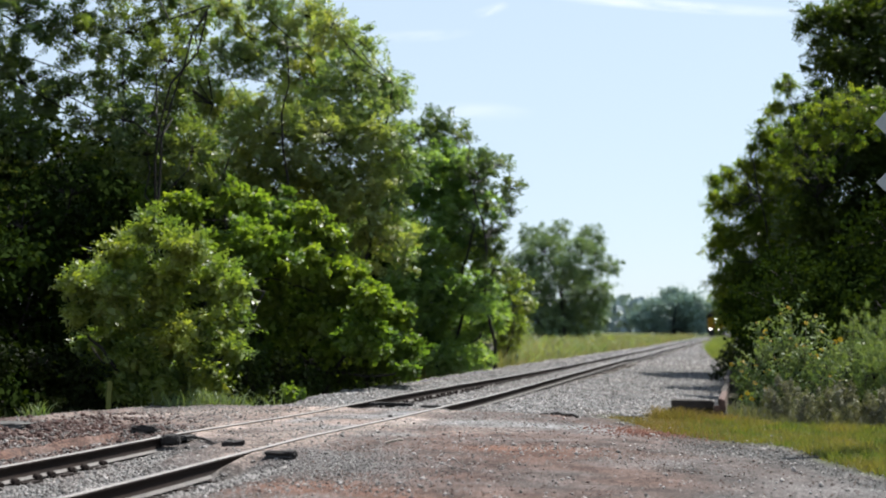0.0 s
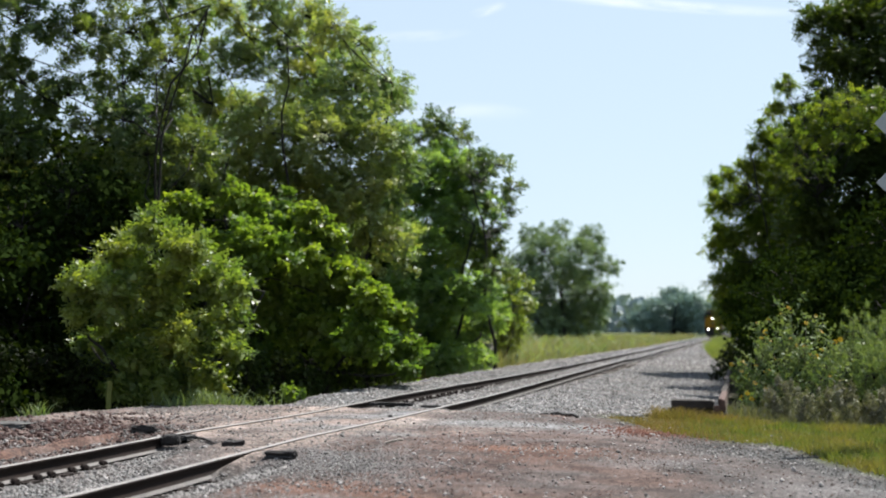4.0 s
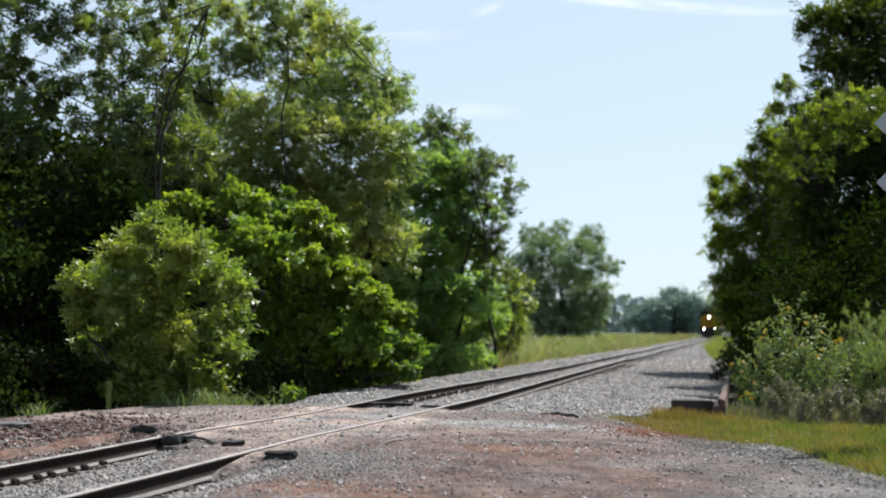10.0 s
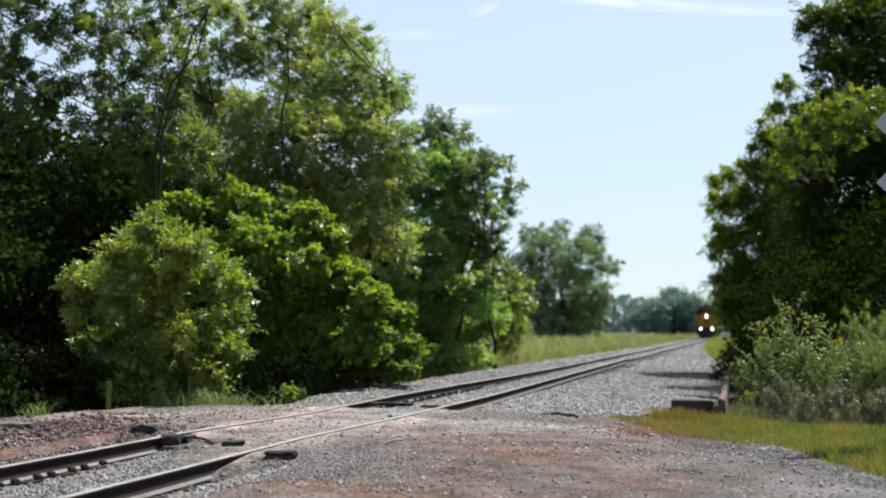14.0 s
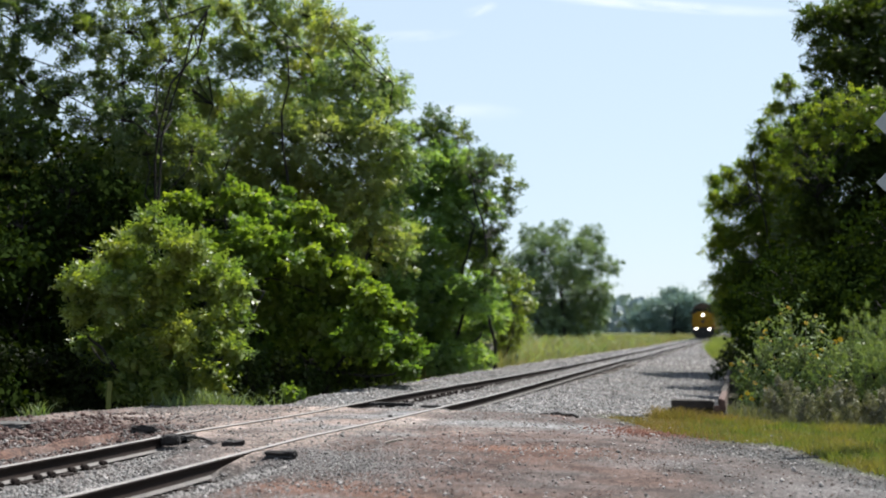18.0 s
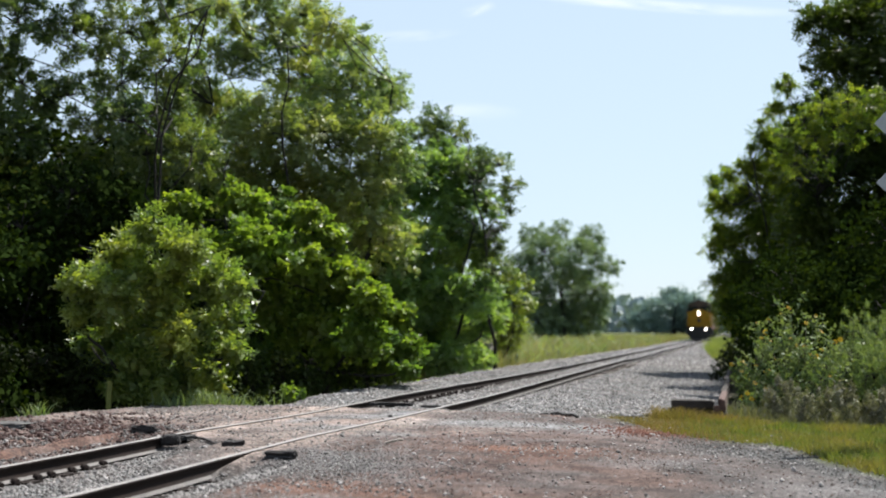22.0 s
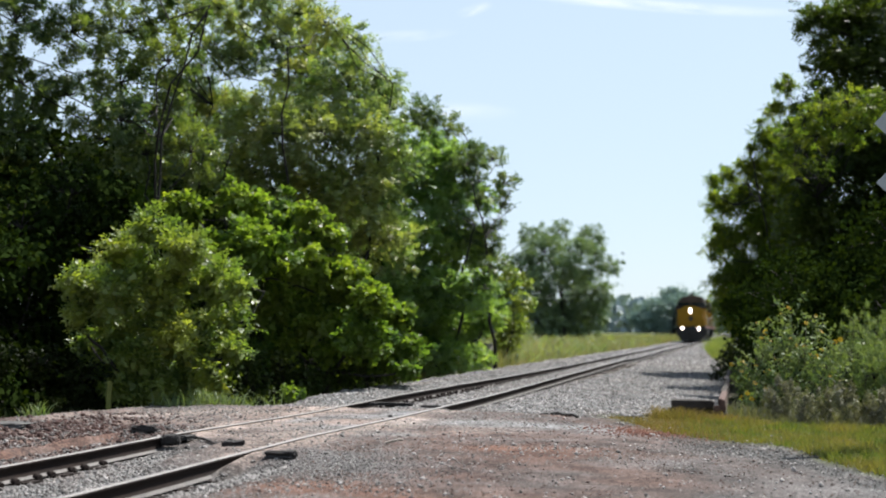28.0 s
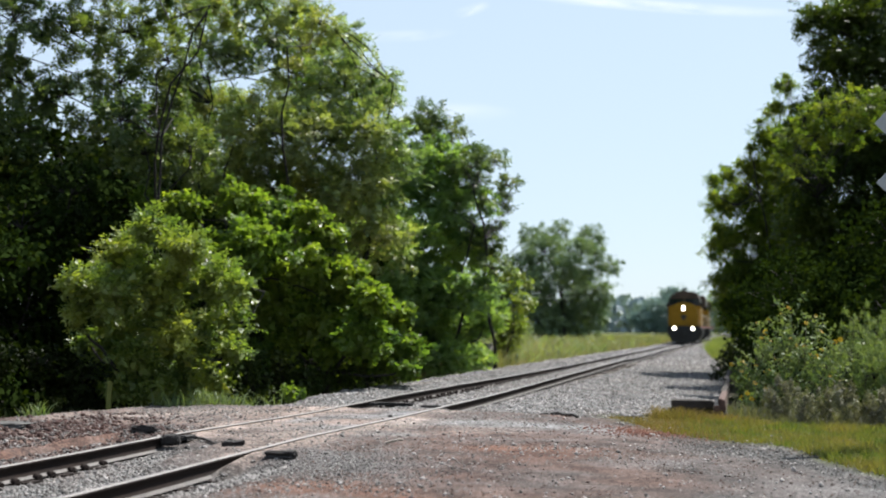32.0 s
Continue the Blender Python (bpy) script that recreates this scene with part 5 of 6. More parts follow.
rough_block("crossing_plank", "dark worn plank at the far end of the crossing", "plank", (0.62, 0.14, 0.05), pose(-0.28, 16.72, -0.075, 0, 0, 8), TAR, 5)
rough_block("crossing_plank", "short dark plank at the far end of the crossing", "plank", (0.26, 0.12, 0.04), pose(0.42, 16.6, -0.085, 0, 0, 8), TAR, 6)


def steel_bar():
    bm = bmesh.new()
    a, b = Vector((-0.66, 10.8, 0)), Vector((0.24, 10.16, 0))
    pts = []
    for i in range(7):
        p = a.lerp(b, i / 6)
        p.z = max(land_at(p.x, p.y) + 0.02, -0.05)
        pts.append(p)
    rod(bm, pts, 0.013, 8)
    tagged(part("steel_bar", bm, TAR), "thin dark steel bar lying between the rails", "bar")


def dry_stick():
    bm = bmesh.new()
    x, y = 1.8, 10.55
    z = land_at(x, y) + 0.02
    rod(bm, [Vector((x - 0.08, y - 0.02, z)), Vector((x, y, z + 0.02)), Vector((x + 0.05, y + 0.03, z + 0.03)), Vector((x + 0.09, y + 0.04, z + 0.025))], 0.012)
    rod(bm, [Vector((x, y, z + 0.02)), Vector((x + 0.06, y - 0.05, z + 0.03))], 0.008)
    tagged(part("stick", bm, surface("bleached_wood", (0.2304, 0.2016, 0.1692), (0.36, 0.324, 0.2808), 8, 0.9)), "pale bleached stick lying on the road", "stick")


def old_cable():
    bm = bmesh.new()
    pts = []
    for i in range(9):
        x = 2.32 + 0.085 * i
        y = 15.95 - 0.09 * i + 0.04 * math.sin(i * 1.3)
        pts.append(Vector((x, y, land_at(x, y) + 0.022 + 0.012 * math.sin(i * 2.1))))
    rod(bm, pts, 0.02, 8)
    tagged(part("old_cable", bm, TAR), "piece of old black cable at the ballast edge", "cable")


steel_bar()
dry_stick()
old_cable()
rough_block("concrete_slab", "broken dark concrete slab on the far shoulder", "slab", (0.6, 0.35, 0.09), on_land(-3.3, 11.0, 15, -0.04), surface("dark_concrete", (0.036, 0.03456, 0.0324), (0.0936, 0.09, 0.0864), 5, 0.9), 15)


def timber_wall():
    wall = tagged(new("timber_retaining_wall"), "old timber retaining wall holding back the ballast", "retaining wall")
    rng = random.Random(4)
    y = 17.25
    for i in range(7):
        length = 2.5
        for k in range(3):
            bm = bmesh.new()
            box(bm, -0.05, 0.05, 0.0, length - 0.02, 0, 0.2, 0.012)
            for v in bm.verts:
                v.co += Vector((rng.gauss(0, 0.004), rng.gauss(0, 0.006), rng.gauss(0, 0.004)))
            ob = part("timber", bm, RED_TIMBER if i == 0 and k == 2 else TIMBER, wall, "sunlit red-brown timber" if i == 0 and k == 2 else "")
            ob.matrix_basis = pose(4.93 - 0.012 * i + rng.uniform(-0.012, 0.012), y, -0.53 + 0.207 * k - 0.004 * i, 0, 0, rng.uniform(-0.5, 0.5))
        y += length
    bm = bmesh.new()
    box(bm, -0.04, 0.04, -0.05, 0.05, -0.75, 0.0, 0.012)
    part("post", bm, RED_TIMBER, wall, "red-brown timber post").matrix_basis = pose(4.86, 17.1, 0.0, 0, 2, 8)
    for k, (x0, x1, y0, z0) in enumerate(((4.15, 4.8, 17.45, -0.09), (4.1, 4.8, 17.58, -0.27))):
        bm = bmesh.new()
        box(bm, x0, x1, 0, 0.24, 0, 0.13 + 0.05 * k, 0.015)
        for v in bm.verts:
            v.co += Vector((rng.gauss(0, 0.01), rng.gauss(0, 0.006), rng.gauss(0, 0.005)))
        part("cross_timber", bm, TIMBER, wall, "grey weathered cross timber").matrix_basis = pose(0, y0, z0, 0, 0, 1.0)
    bm = bmesh.new()
    box(bm, -0.1, 0.1, -0.12, 0.12, 0, 0.32, 0.02)
    tagged(part("concrete_marker", bm, surface("pale_concrete", (0.36, 0.3384, 0.3096), (0.4752, 0.4536, 0.4176), 6, 0.9)), "small pale concrete marker beside the ballast", "marker").matrix_world = pose(4.78, 34.5, -0.3)


timber_wall()


def marker_post():
    bm = bmesh.new()
    box(bm, -0.042, 0.042, -0.012, 0.012, -0.9, 0.42, 0.006)
    box(bm, -0.042, -0.034, -0.022, 0.012, -0.9, 0.4)
    box(bm, 0.034, 0.042, -0.022, 0.012, -0.9, 0.4)
    ob = part("marker_post", bm, surface("faded_yellow_green", (0.108, 0.1152, 0.018), (0.1872, 0.1872, 0.036), 5, 0.7))
    ob.matrix_world = pose(-5.0, 15.9, -0.12, 0, 2, 12)
    tagged(ob, "thin faded yellow-green marker post among the weeds", "marker post")


marker_post()


def lettering(text, size, m, parent, mat):
    cu = bpy.data.curves.new("lettering", "FONT")
    cu.body, cu.size, cu.align_x, cu.align_y, cu.extrude = text, size, "CENTER", "CENTER", 0.002
    tmp = bpy.data.objects.new("tmp", cu)
    me = bpy.data.meshes.new_from_object(tmp)
    bpy.data.objects.remove(tmp)
    me.materials.clear()
    me.materials.append(mat)
    ob = new("lettering", me)
    ob.parent = parent
    ob.matrix_basis = m
    return ob


def crossbuck():
    white = surface("white_sign_sheet", (0.3024, 0.3096, 0.324), (0.396, 0.4032, 0.4176), 3, 0.5, 0, 60, 0.05)
    black = surface("black_sign_letters", (0.0108, 0.0108, 0.0108), (0.0216, 0.0216, 0.0216), 5, 0.6, 0, 60, 0.0)
    steel = surface("galvanised_post", (0.2016, 0.2088, 0.216), (0.3024, 0.3096, 0.3168), 4, 0.5, 0.7, 50, 0.1)
    sign = tagged(new("crossbuck_sign"), "white railroad crossbuck sign with black letters on a post", "road sign")
    sign.matrix_basis = pose(7.30, 13.42, land_at(7.30, 13.42), 0, 0, 15.7)
    h = 3.22 - land_at(7.30, 13.42)
    bm = bmesh.new()
    box(bm, -0.05, 0.05, 0.02, 0.12, -0.4, h + 0.45, 0.008)
    part("post", bm, steel, sign)
    for turn, words, dy in ((-45, (("RAIL", -0.3), ("ROAD", 0.3)), 0.0), (45, (("CROSSING", 0.0),), -0.006)):
        bm = bmesh.new()
        box(bm, -0.61, 0.61, dy - 0.003, dy + 0.001, -0.115, 0.115, 0)
        blade = part("blade", bm, white, sign, "white sign blade")
        blade.matrix_basis = pose(0, 0, h, 0, -turn, 0)
        for w, off in words:
            lettering(w, 0.19, pose(off, dy - 0.006, 0, 90, 0, 0), blade, black)
    for z in (-0.06, 0.06):
        bm = bmesh.new()
        tube(bm, (0, -0.02, h + z), (0, 0.02, h + z), 0.014)
        part("bolt", bm, steel, sign)


crossbuck()


# ---- weeds with yellow flowers beside the timber wall ----
LOW_WEEDS = ((6.55, 20.6), [
    (-0.45, -0.35, 0.02, 0.34),    (0.05, -0.10, 0.20, 0.38),    (0.45, 0.10, 0.38, 0.42),    (0.95, 0.05, 0.30, 0.42),
    (0.70, 0.45, 0.62, 0.40),    (1.25, 0.40, 0.55, 0.42),    (-0.15, 0.45, 0.45, 0.40),    (-0.70, 0.20, 0.15, 0.30),])
SHADE_WEEDS = ((4.94, 32.10), [
    (-0.17, -0.06, 0.25, 0.25),    (-0.34, 0.54, -0.02, 0.20),    (-0.01, -0.25, 0.50, 0.29),
    (-0.49, 0.47, -0.23, 0.15),    (0.06, -0.10, 0.09, 0.29),    (0.26, -0.72, 0.59, 0.35),
    (-0.10, 0.08, -0.16, 0.20),])


def flower_mesh():
    bm = bmesh.new()
    for k in range(8):
        a = k * math.pi / 4
        c, s = math.cos(a), math.sin(a)
        pts = [(0.008, 0, 0), (0.03, 0.012, 0.006), (0.055, 0, -0.004), (0.03, -0.012, 0.006)]
        f = bm.faces.new([bm.verts.new((x * c - y * s, x * s + y * c, z)) for x, y, z in pts])
        f.material_index = 0
    tube(bm, (0, 0, -0.006), (0, 0, 0.012), 0.015, 0.009, 8, 1)
    me = bpy.data.meshes.new("flower")
    bm.to_mesh(me)
    bm.free()
    me.materials.append(PETAL)
    me.materials.append(TAR)
    return me


FLOWER = flower_mesh()


def weeds(name, label, spec, mat, seed, flowers, leaf, per, **more):
    t = make_tree(name, label, spec, mat, leaf, per, seed, 0.018, 0, "trackside weeds", 1, category="weeds", fill=0.2, **more)
    rng = random.Random(seed)
    foot = t.matrix_basis.translation.z
    for i in range(flowers):
        dx, dy, z, r = rng.choice(spec[1])
        d = Vector((rng.gauss(0, 1), rng.gauss(0, 1) - 0.8, rng.gauss(0.5, 1))).normalized() * r * rng.uniform(0.85, 1.2)
        o = new("flower", FLOWER)
        o.parent = t
        k = rng.uniform(0.55, 1.0)
        o.matrix_basis = pose(dx + d.x, dy + d.y, z - foot + d.z, rng.uniform(10, 80), rng.uniform(-30, 30), rng.uniform(0, 90)) @ Matrix.Scale(k, 4)
    return t


def stalk_plant(name, label, x, y, top, seed, mat, kind, group):
    """A tall weed: a leaning stem, side shoots with leaves along them, and blooms or a feathery plume."""
    rng = np.random.default_rng(seed)
    foot = land_at(x, y)
    plant = tagged(new(name), label, "weeds", group)
    plant.matrix_basis = pose(x, y, foot)
    high = top - foot
    lean = rng.normal(0, 0.07, 2) * high
    V, F, o = [], [], 0
    tips, nodes = [], []

    def shoot(a, b, r0, r1, steps):
        nonlocal o
        v, f = limb(a, b, r0, r1, rng, steps, 0.12, 5)
        V.append(v)
        F.extend(tuple(q + o for q in t) for t in f)
        o += len(v)
    head = np.array([lean[0], lean[1], high])
    shoot(np.array([-lean[0] * 0.4, -lean[1] * 0.4, -0.05]), head, 0.011, 0.005, 6)
    tips.append(head)
    for k in range(16 if kind == "plume" else 12):
        u = rng.uniform(0.22, 0.95)
        a = head * u
        ang = k * 2.4 + rng.normal(0, 0.4)
        reach = high * (0.30 - 0.2 * u) * rng.uniform(0.7, 1.3) + 0.05
        b = a + np.array([math.cos(ang) * reach, math.sin(ang) * reach, reach * rng.uniform(0.6, 1.5)])
        shoot(a, b, 0.006, 0.003, 3)
        tips.append(b)
        nodes.append((a, b))
    nodes.append((head * 0.1, head))
    pts, out = [], []
    for i, (a, b) in enumerate(nodes):
        n = int((95 if kind == "plume" else 36) * np.linalg.norm(b - a)) + 6
        if i == len(nodes) - 1:
            n = int(n * 1.3)
        t = rng.random(n)[:, None] ** 0.8
        d = rng.normal(size=(n, 3)) * np.array([1, 1, 0.5])
        d /= np.linalg.norm(d, axis=1)[:, None]
        pts.append(a + (b - a) * t + d * rng.uniform(0.01, 0.05, (n, 1)))
        out.append(d)
    if kind == "plume":
        for b in tips:
            n = 60
            t = rng.random(n)[:, None]
            pts.append(b + np.array([0, 0, 0.16]) * (t - 0.6) + rng.normal(size=(n, 3)) * 0.022 * (1.2 - t))
            out.append(rng.normal(size=(n, 3)) * 0.4 + np.array([0, 0, 0.6]))
    pts, out = np.concatenate(pts), np.concatenate(out)
    size = 0.055 if kind == "plume" else 0.07
    q = leaf_quads(rng, pts, size, size * (0.24 if kind == "plume" else 0.58), 0.5, out)
    stem = new("stem", mesh_of("stem", np.concatenate(V), np.array(F), [STALK]))
    stem.parent = plant
    lv = new("foliage", mesh_of("foliage", q.reshape(-1, 3), np.arange(len(q) * 4).reshape(-1, 4), [mat]))
    tagged(lv, kind="stuff").parent = plant
    if kind == "bloom":
        for b in tips[: 1 + int(rng.integers(0, 3))]:
            fl = new("flower", FLOWER)
            fl.parent = plant
            k = rng.uniform(0.75, 1.15)
            fl.matrix_basis = pose(*b, rng.uniform(25, 85), rng.uniform(-20, 20), rng.uniform(-30, 60)) @ Matrix.Scale(k, 4)
    return plant


STALK = surface("weed_stem", (0.036, 0.0396, 0.018), (0.0864, 0.0864, 0.0396), 6, 0.8, 0, 40, 0.2)
for i, (x, y, top) in enumerate(((6.12, 20.6, 1.56), (6.3, 20.2, 1.28), (6.67, 20.95, 1.12), (5.63, 21.2, 1.29), (5.78, 20.8, 1.12), (5.93, 20.3, 1.0), (6.08, 21.0, 1.46),
                                 (6.2, 19.9, 0.88), (5.48, 21.66, 0.99), (5.8, 19.7, 0.46), (6.58, 21.75, 1.42), (6.45, 19.6, 0.7), (6.75, 20.0, 0.95))):
    stalk_plant("wild_sunflower", "tall stalky wild sunflower with small yellow blooms", x, y, top, 300 + i, WEED, "bloom", "trackside weeds")
for i, (x, y, top) in enumerate(((5.41, 21.0, 0.48), (5.2, 21.4, 0.37), (5.25, 22.0, 0.54), (5.5, 20.2, 0.2), (5.3, 19.6, 0.05))):
    stalk_plant("wall_weed", "thin flowering weed growing by the timber wall", x, y, top, 330 + i, WEED, "bloom", "trackside weeds")
for i, (x, y, top) in enumerate(((7.33, 21.5, 1.57), (7.74, 21.3, 1.64), (7.12, 22.1, 1.26), (7.62, 22.5, 1.42), (8.02, 22.0, 1.58), (7.1, 20.9, 0.89), (7.52, 20.7, 1.0),
                                 (6.85, 21.4, 0.88), (7.28, 20.3, 0.7), (7.77, 20.6, 0.9), (7.45, 21.9, 1.2), (7.9, 21.2, 1.25))):
    stalk_plant("feathery_weed", "tall feathery light green weed at the foot of the oaks", x, y, top - 0.18, 350 + i, PALE_WEED, "plume", "trackside weeds")
for i in range(16):
    x = 5.75 + 0.19 * i
    stalk_plant("dry_weed", "grey-brown dry weed behind the grass strip", x, 17.75 + 0.45 * math.sin(i * 2.3) - 0.05 * i, 0.12 + 0.16 * math.sin(i * 1.7), 400 + i, GREY_WEED, "plume", "dry weeds")
for i, (x, y, top) in enumerate(((-2.55, 17.7, 0.1), (-2.4, 17.9, 0.04), (-2.7, 17.95, 0.12))):
    stalk_plant("shoulder_weed", "small bright green weed under the vine-covered tree", x, y, top, 430 + i, LEAF_VINE, "leafy", "shoulder weeds")
weeds("low_weeds", "low leafy green weeds below the wild sunflowers", LOW_WEEDS, WEED, 52, 4, 0.062, 800, slim=0.45, twigs=26)
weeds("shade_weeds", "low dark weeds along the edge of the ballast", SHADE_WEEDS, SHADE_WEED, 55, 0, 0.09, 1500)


rough_block("boulder", "pale weathered boulder at the foot of the trees", "boulder", (0.6, 0.45, 1.2), pose(-3.15, 34.9, land_at(-3.15, 34.9) - 0.05, 0, 5, 20), surface("pale_rock", (0.216, 0.1944, 0.1728), (0.36, 0.3312, 0.3024), 3, 0.9), 12)


# ---- clouds ----
def cloud(label, mid, length, height, tilt, density, seed):
    """A thin veil of cirrus 3 km off. mid: degrees to the right of the view's heading and above the horizon."""
    m, n, l, p = nodes_of("cirrus")
    n.remove(p)
    em, tr, ms = n.new("ShaderNodeEmission"), n.new("ShaderNodeBsdfTransparent"), n.new("ShaderNodeMixShader")
    em.inputs[0].default_value, em.inputs[1].default_value = (0.93, 0.96, 1.0, 1), 0.68
    co = n.new("ShaderNodeTexCoord")
    grad = n.new("ShaderNodeTexGradient")
    grad.gradient_type = "SPHERICAL"
    mp = n.new("ShaderNodeMapping")
    mp.inputs["Location"].default_value, mp.inputs["Scale"].default_value = (-1, 0, -1), (2, 0, 2)
    l.new(co.outputs["Generated"], mp.inputs[0])
    l.new(mp.outputs[0], grad.inputs[0])
    wisp = noise_tex(n, l, 0.012, 6, 0.65, stretch=(0.35, 1, 2.2))
    a = mix(n, l, 1.0, ramp(n, l, grad.outputs[0], [(0.0, (0,) * 3), (0.7, (1,) * 3)]), ramp(n, l, wisp, [(0.35, (0.05,) * 3), (0.7, (1,) * 3)]), "MULTIPLY")
    a = mix(n, l, 1.0, a, (density,) * 3, "MULTIPLY")
    l.new(a, ms.inputs[0])
    l.new(tr.outputs[0], ms.inputs[1])
    l.new(em.outputs[0], ms.inputs[2])
    l.new(ms.outputs[0], n["Material Output"].inputs[0])
    bm = bmesh.new()
    bmesh.ops.create_grid(bm, x_segments=24, y_segments=6, size=0.5)
    for v in bm.verts:
        x, y = v.co.x, v.co.y
        v.co = Vector((x * length, 40 * math.sin(x * 3 + seed), y * height - 14 * x * x))
    ob = part("cirrus_cloud", bm, m)
    az, el = radians(mid[0]), radians(mid[1])
    d = 3000.0
    head = radians(15.685)
    side, ahead = d * math.tan(az), d
    place = EYE + Vector((math.cos(head), math.sin(head), 0)) * side + Vector((-math.sin(head), math.cos(head), 0)) * ahead
    place.z = d * math.tan(el)
    ob.matrix_world = pose(*place, 0, tilt, 15.685)
    tagged(ob, label, "cloud", "cirrus clouds", "structure")
    return ob


CLOUDS = [cloud("long thin white streak of cirrus cloud", (12.1, 17.4), 1000, 40, 3.4, 0.7, 1),
          cloud("faint white wisp of cirrus cloud", (-1.3, 15.8), 330, 36, 0.5, 0.36, 2),
          cloud("small white puff of cirrus cloud", (2.6, 17.0), 110, 36, 0, 0.4, 3),
          cloud("very faint broad wisp of cirrus cloud", (1.2, 11.6), 420, 60, 2, 0.28, 4)]


# ---- train ----
YELLOW = surface("worn_yellow_paint", (0.2, 0.1, 0.003), (0.28, 0.146, 0.005), 1.2, 0.5, 0, 30, 0.05, spec=0.2)
ROOF_GREY = surface("dusty_grey_paint", (0.036, 0.0216, 0.01584), (0.072, 0.04464, 0.0324), 1.5, 0.7, 0, 25, 0.1)
UNDER = surface("grimy_black_steel", (0.00864, 0.00792, 0.0072), (0.0288, 0.02592, 0.02304), 2.0, 0.75, 0.2, 30, 0.2)
STEEL = surface("worn_wheel_steel", (0.0576, 0.0504, 0.0468), (0.144, 0.1332, 0.126), 3.0, 0.45, 0.8, 40, 0.1)
GRILLE = surface("dark_grille", (0.0144, 0.0144, 0.0144), (0.0432, 0.0396, 0.036), 3.0, 0.7, 0.2, 50, 0.3)
RED = surface("red_stripe_paint", (0.2016, 0.0216, 0.0144), (0.3024, 0.036, 0.0216), 2, 0.5)
WHITE = surface("white_handrail_paint", (0.36, 0.36, 0.3456), (0.504, 0.504, 0.4824), 3, 0.5)
LAMP = glow("headlight_lens", (1.0, 0.9, 0.74), 7.0)
GLASS, gn, gl, gp = nodes_of("cab_glass")
gp.inputs["Base Color"].default_value = (0.012, 0.015, 0.018, 1)
gp.inputs["Roughness"].default_value = 0.06


def section(bm, outline, y0, y1, slot=0, shrink=1.0):
    """A body with the outline (x, z) from y0 to y1."""
    a = [bm.verts.new((x, y0, z)) for x, z in outline]
    mz = sum(z for x, z in outline) / len(outline)
    b = [bm.verts.new((x * shrink, y1, mz + (z - mz) * shrink)) for x, z in outline]
    k = len(a)
    faces = [bm.faces.new(a), bm.faces.new(b[::-1])] + [bm.faces.new((a[(i + 1) % k], a[i], b[i], b[(i + 1) % k])) for i in range(k)]
    for f in faces:
        f.material_index = slot
    bmesh.ops.recalc_face_normals(bm, faces=faces)
    return faces


WHEELSETS = []


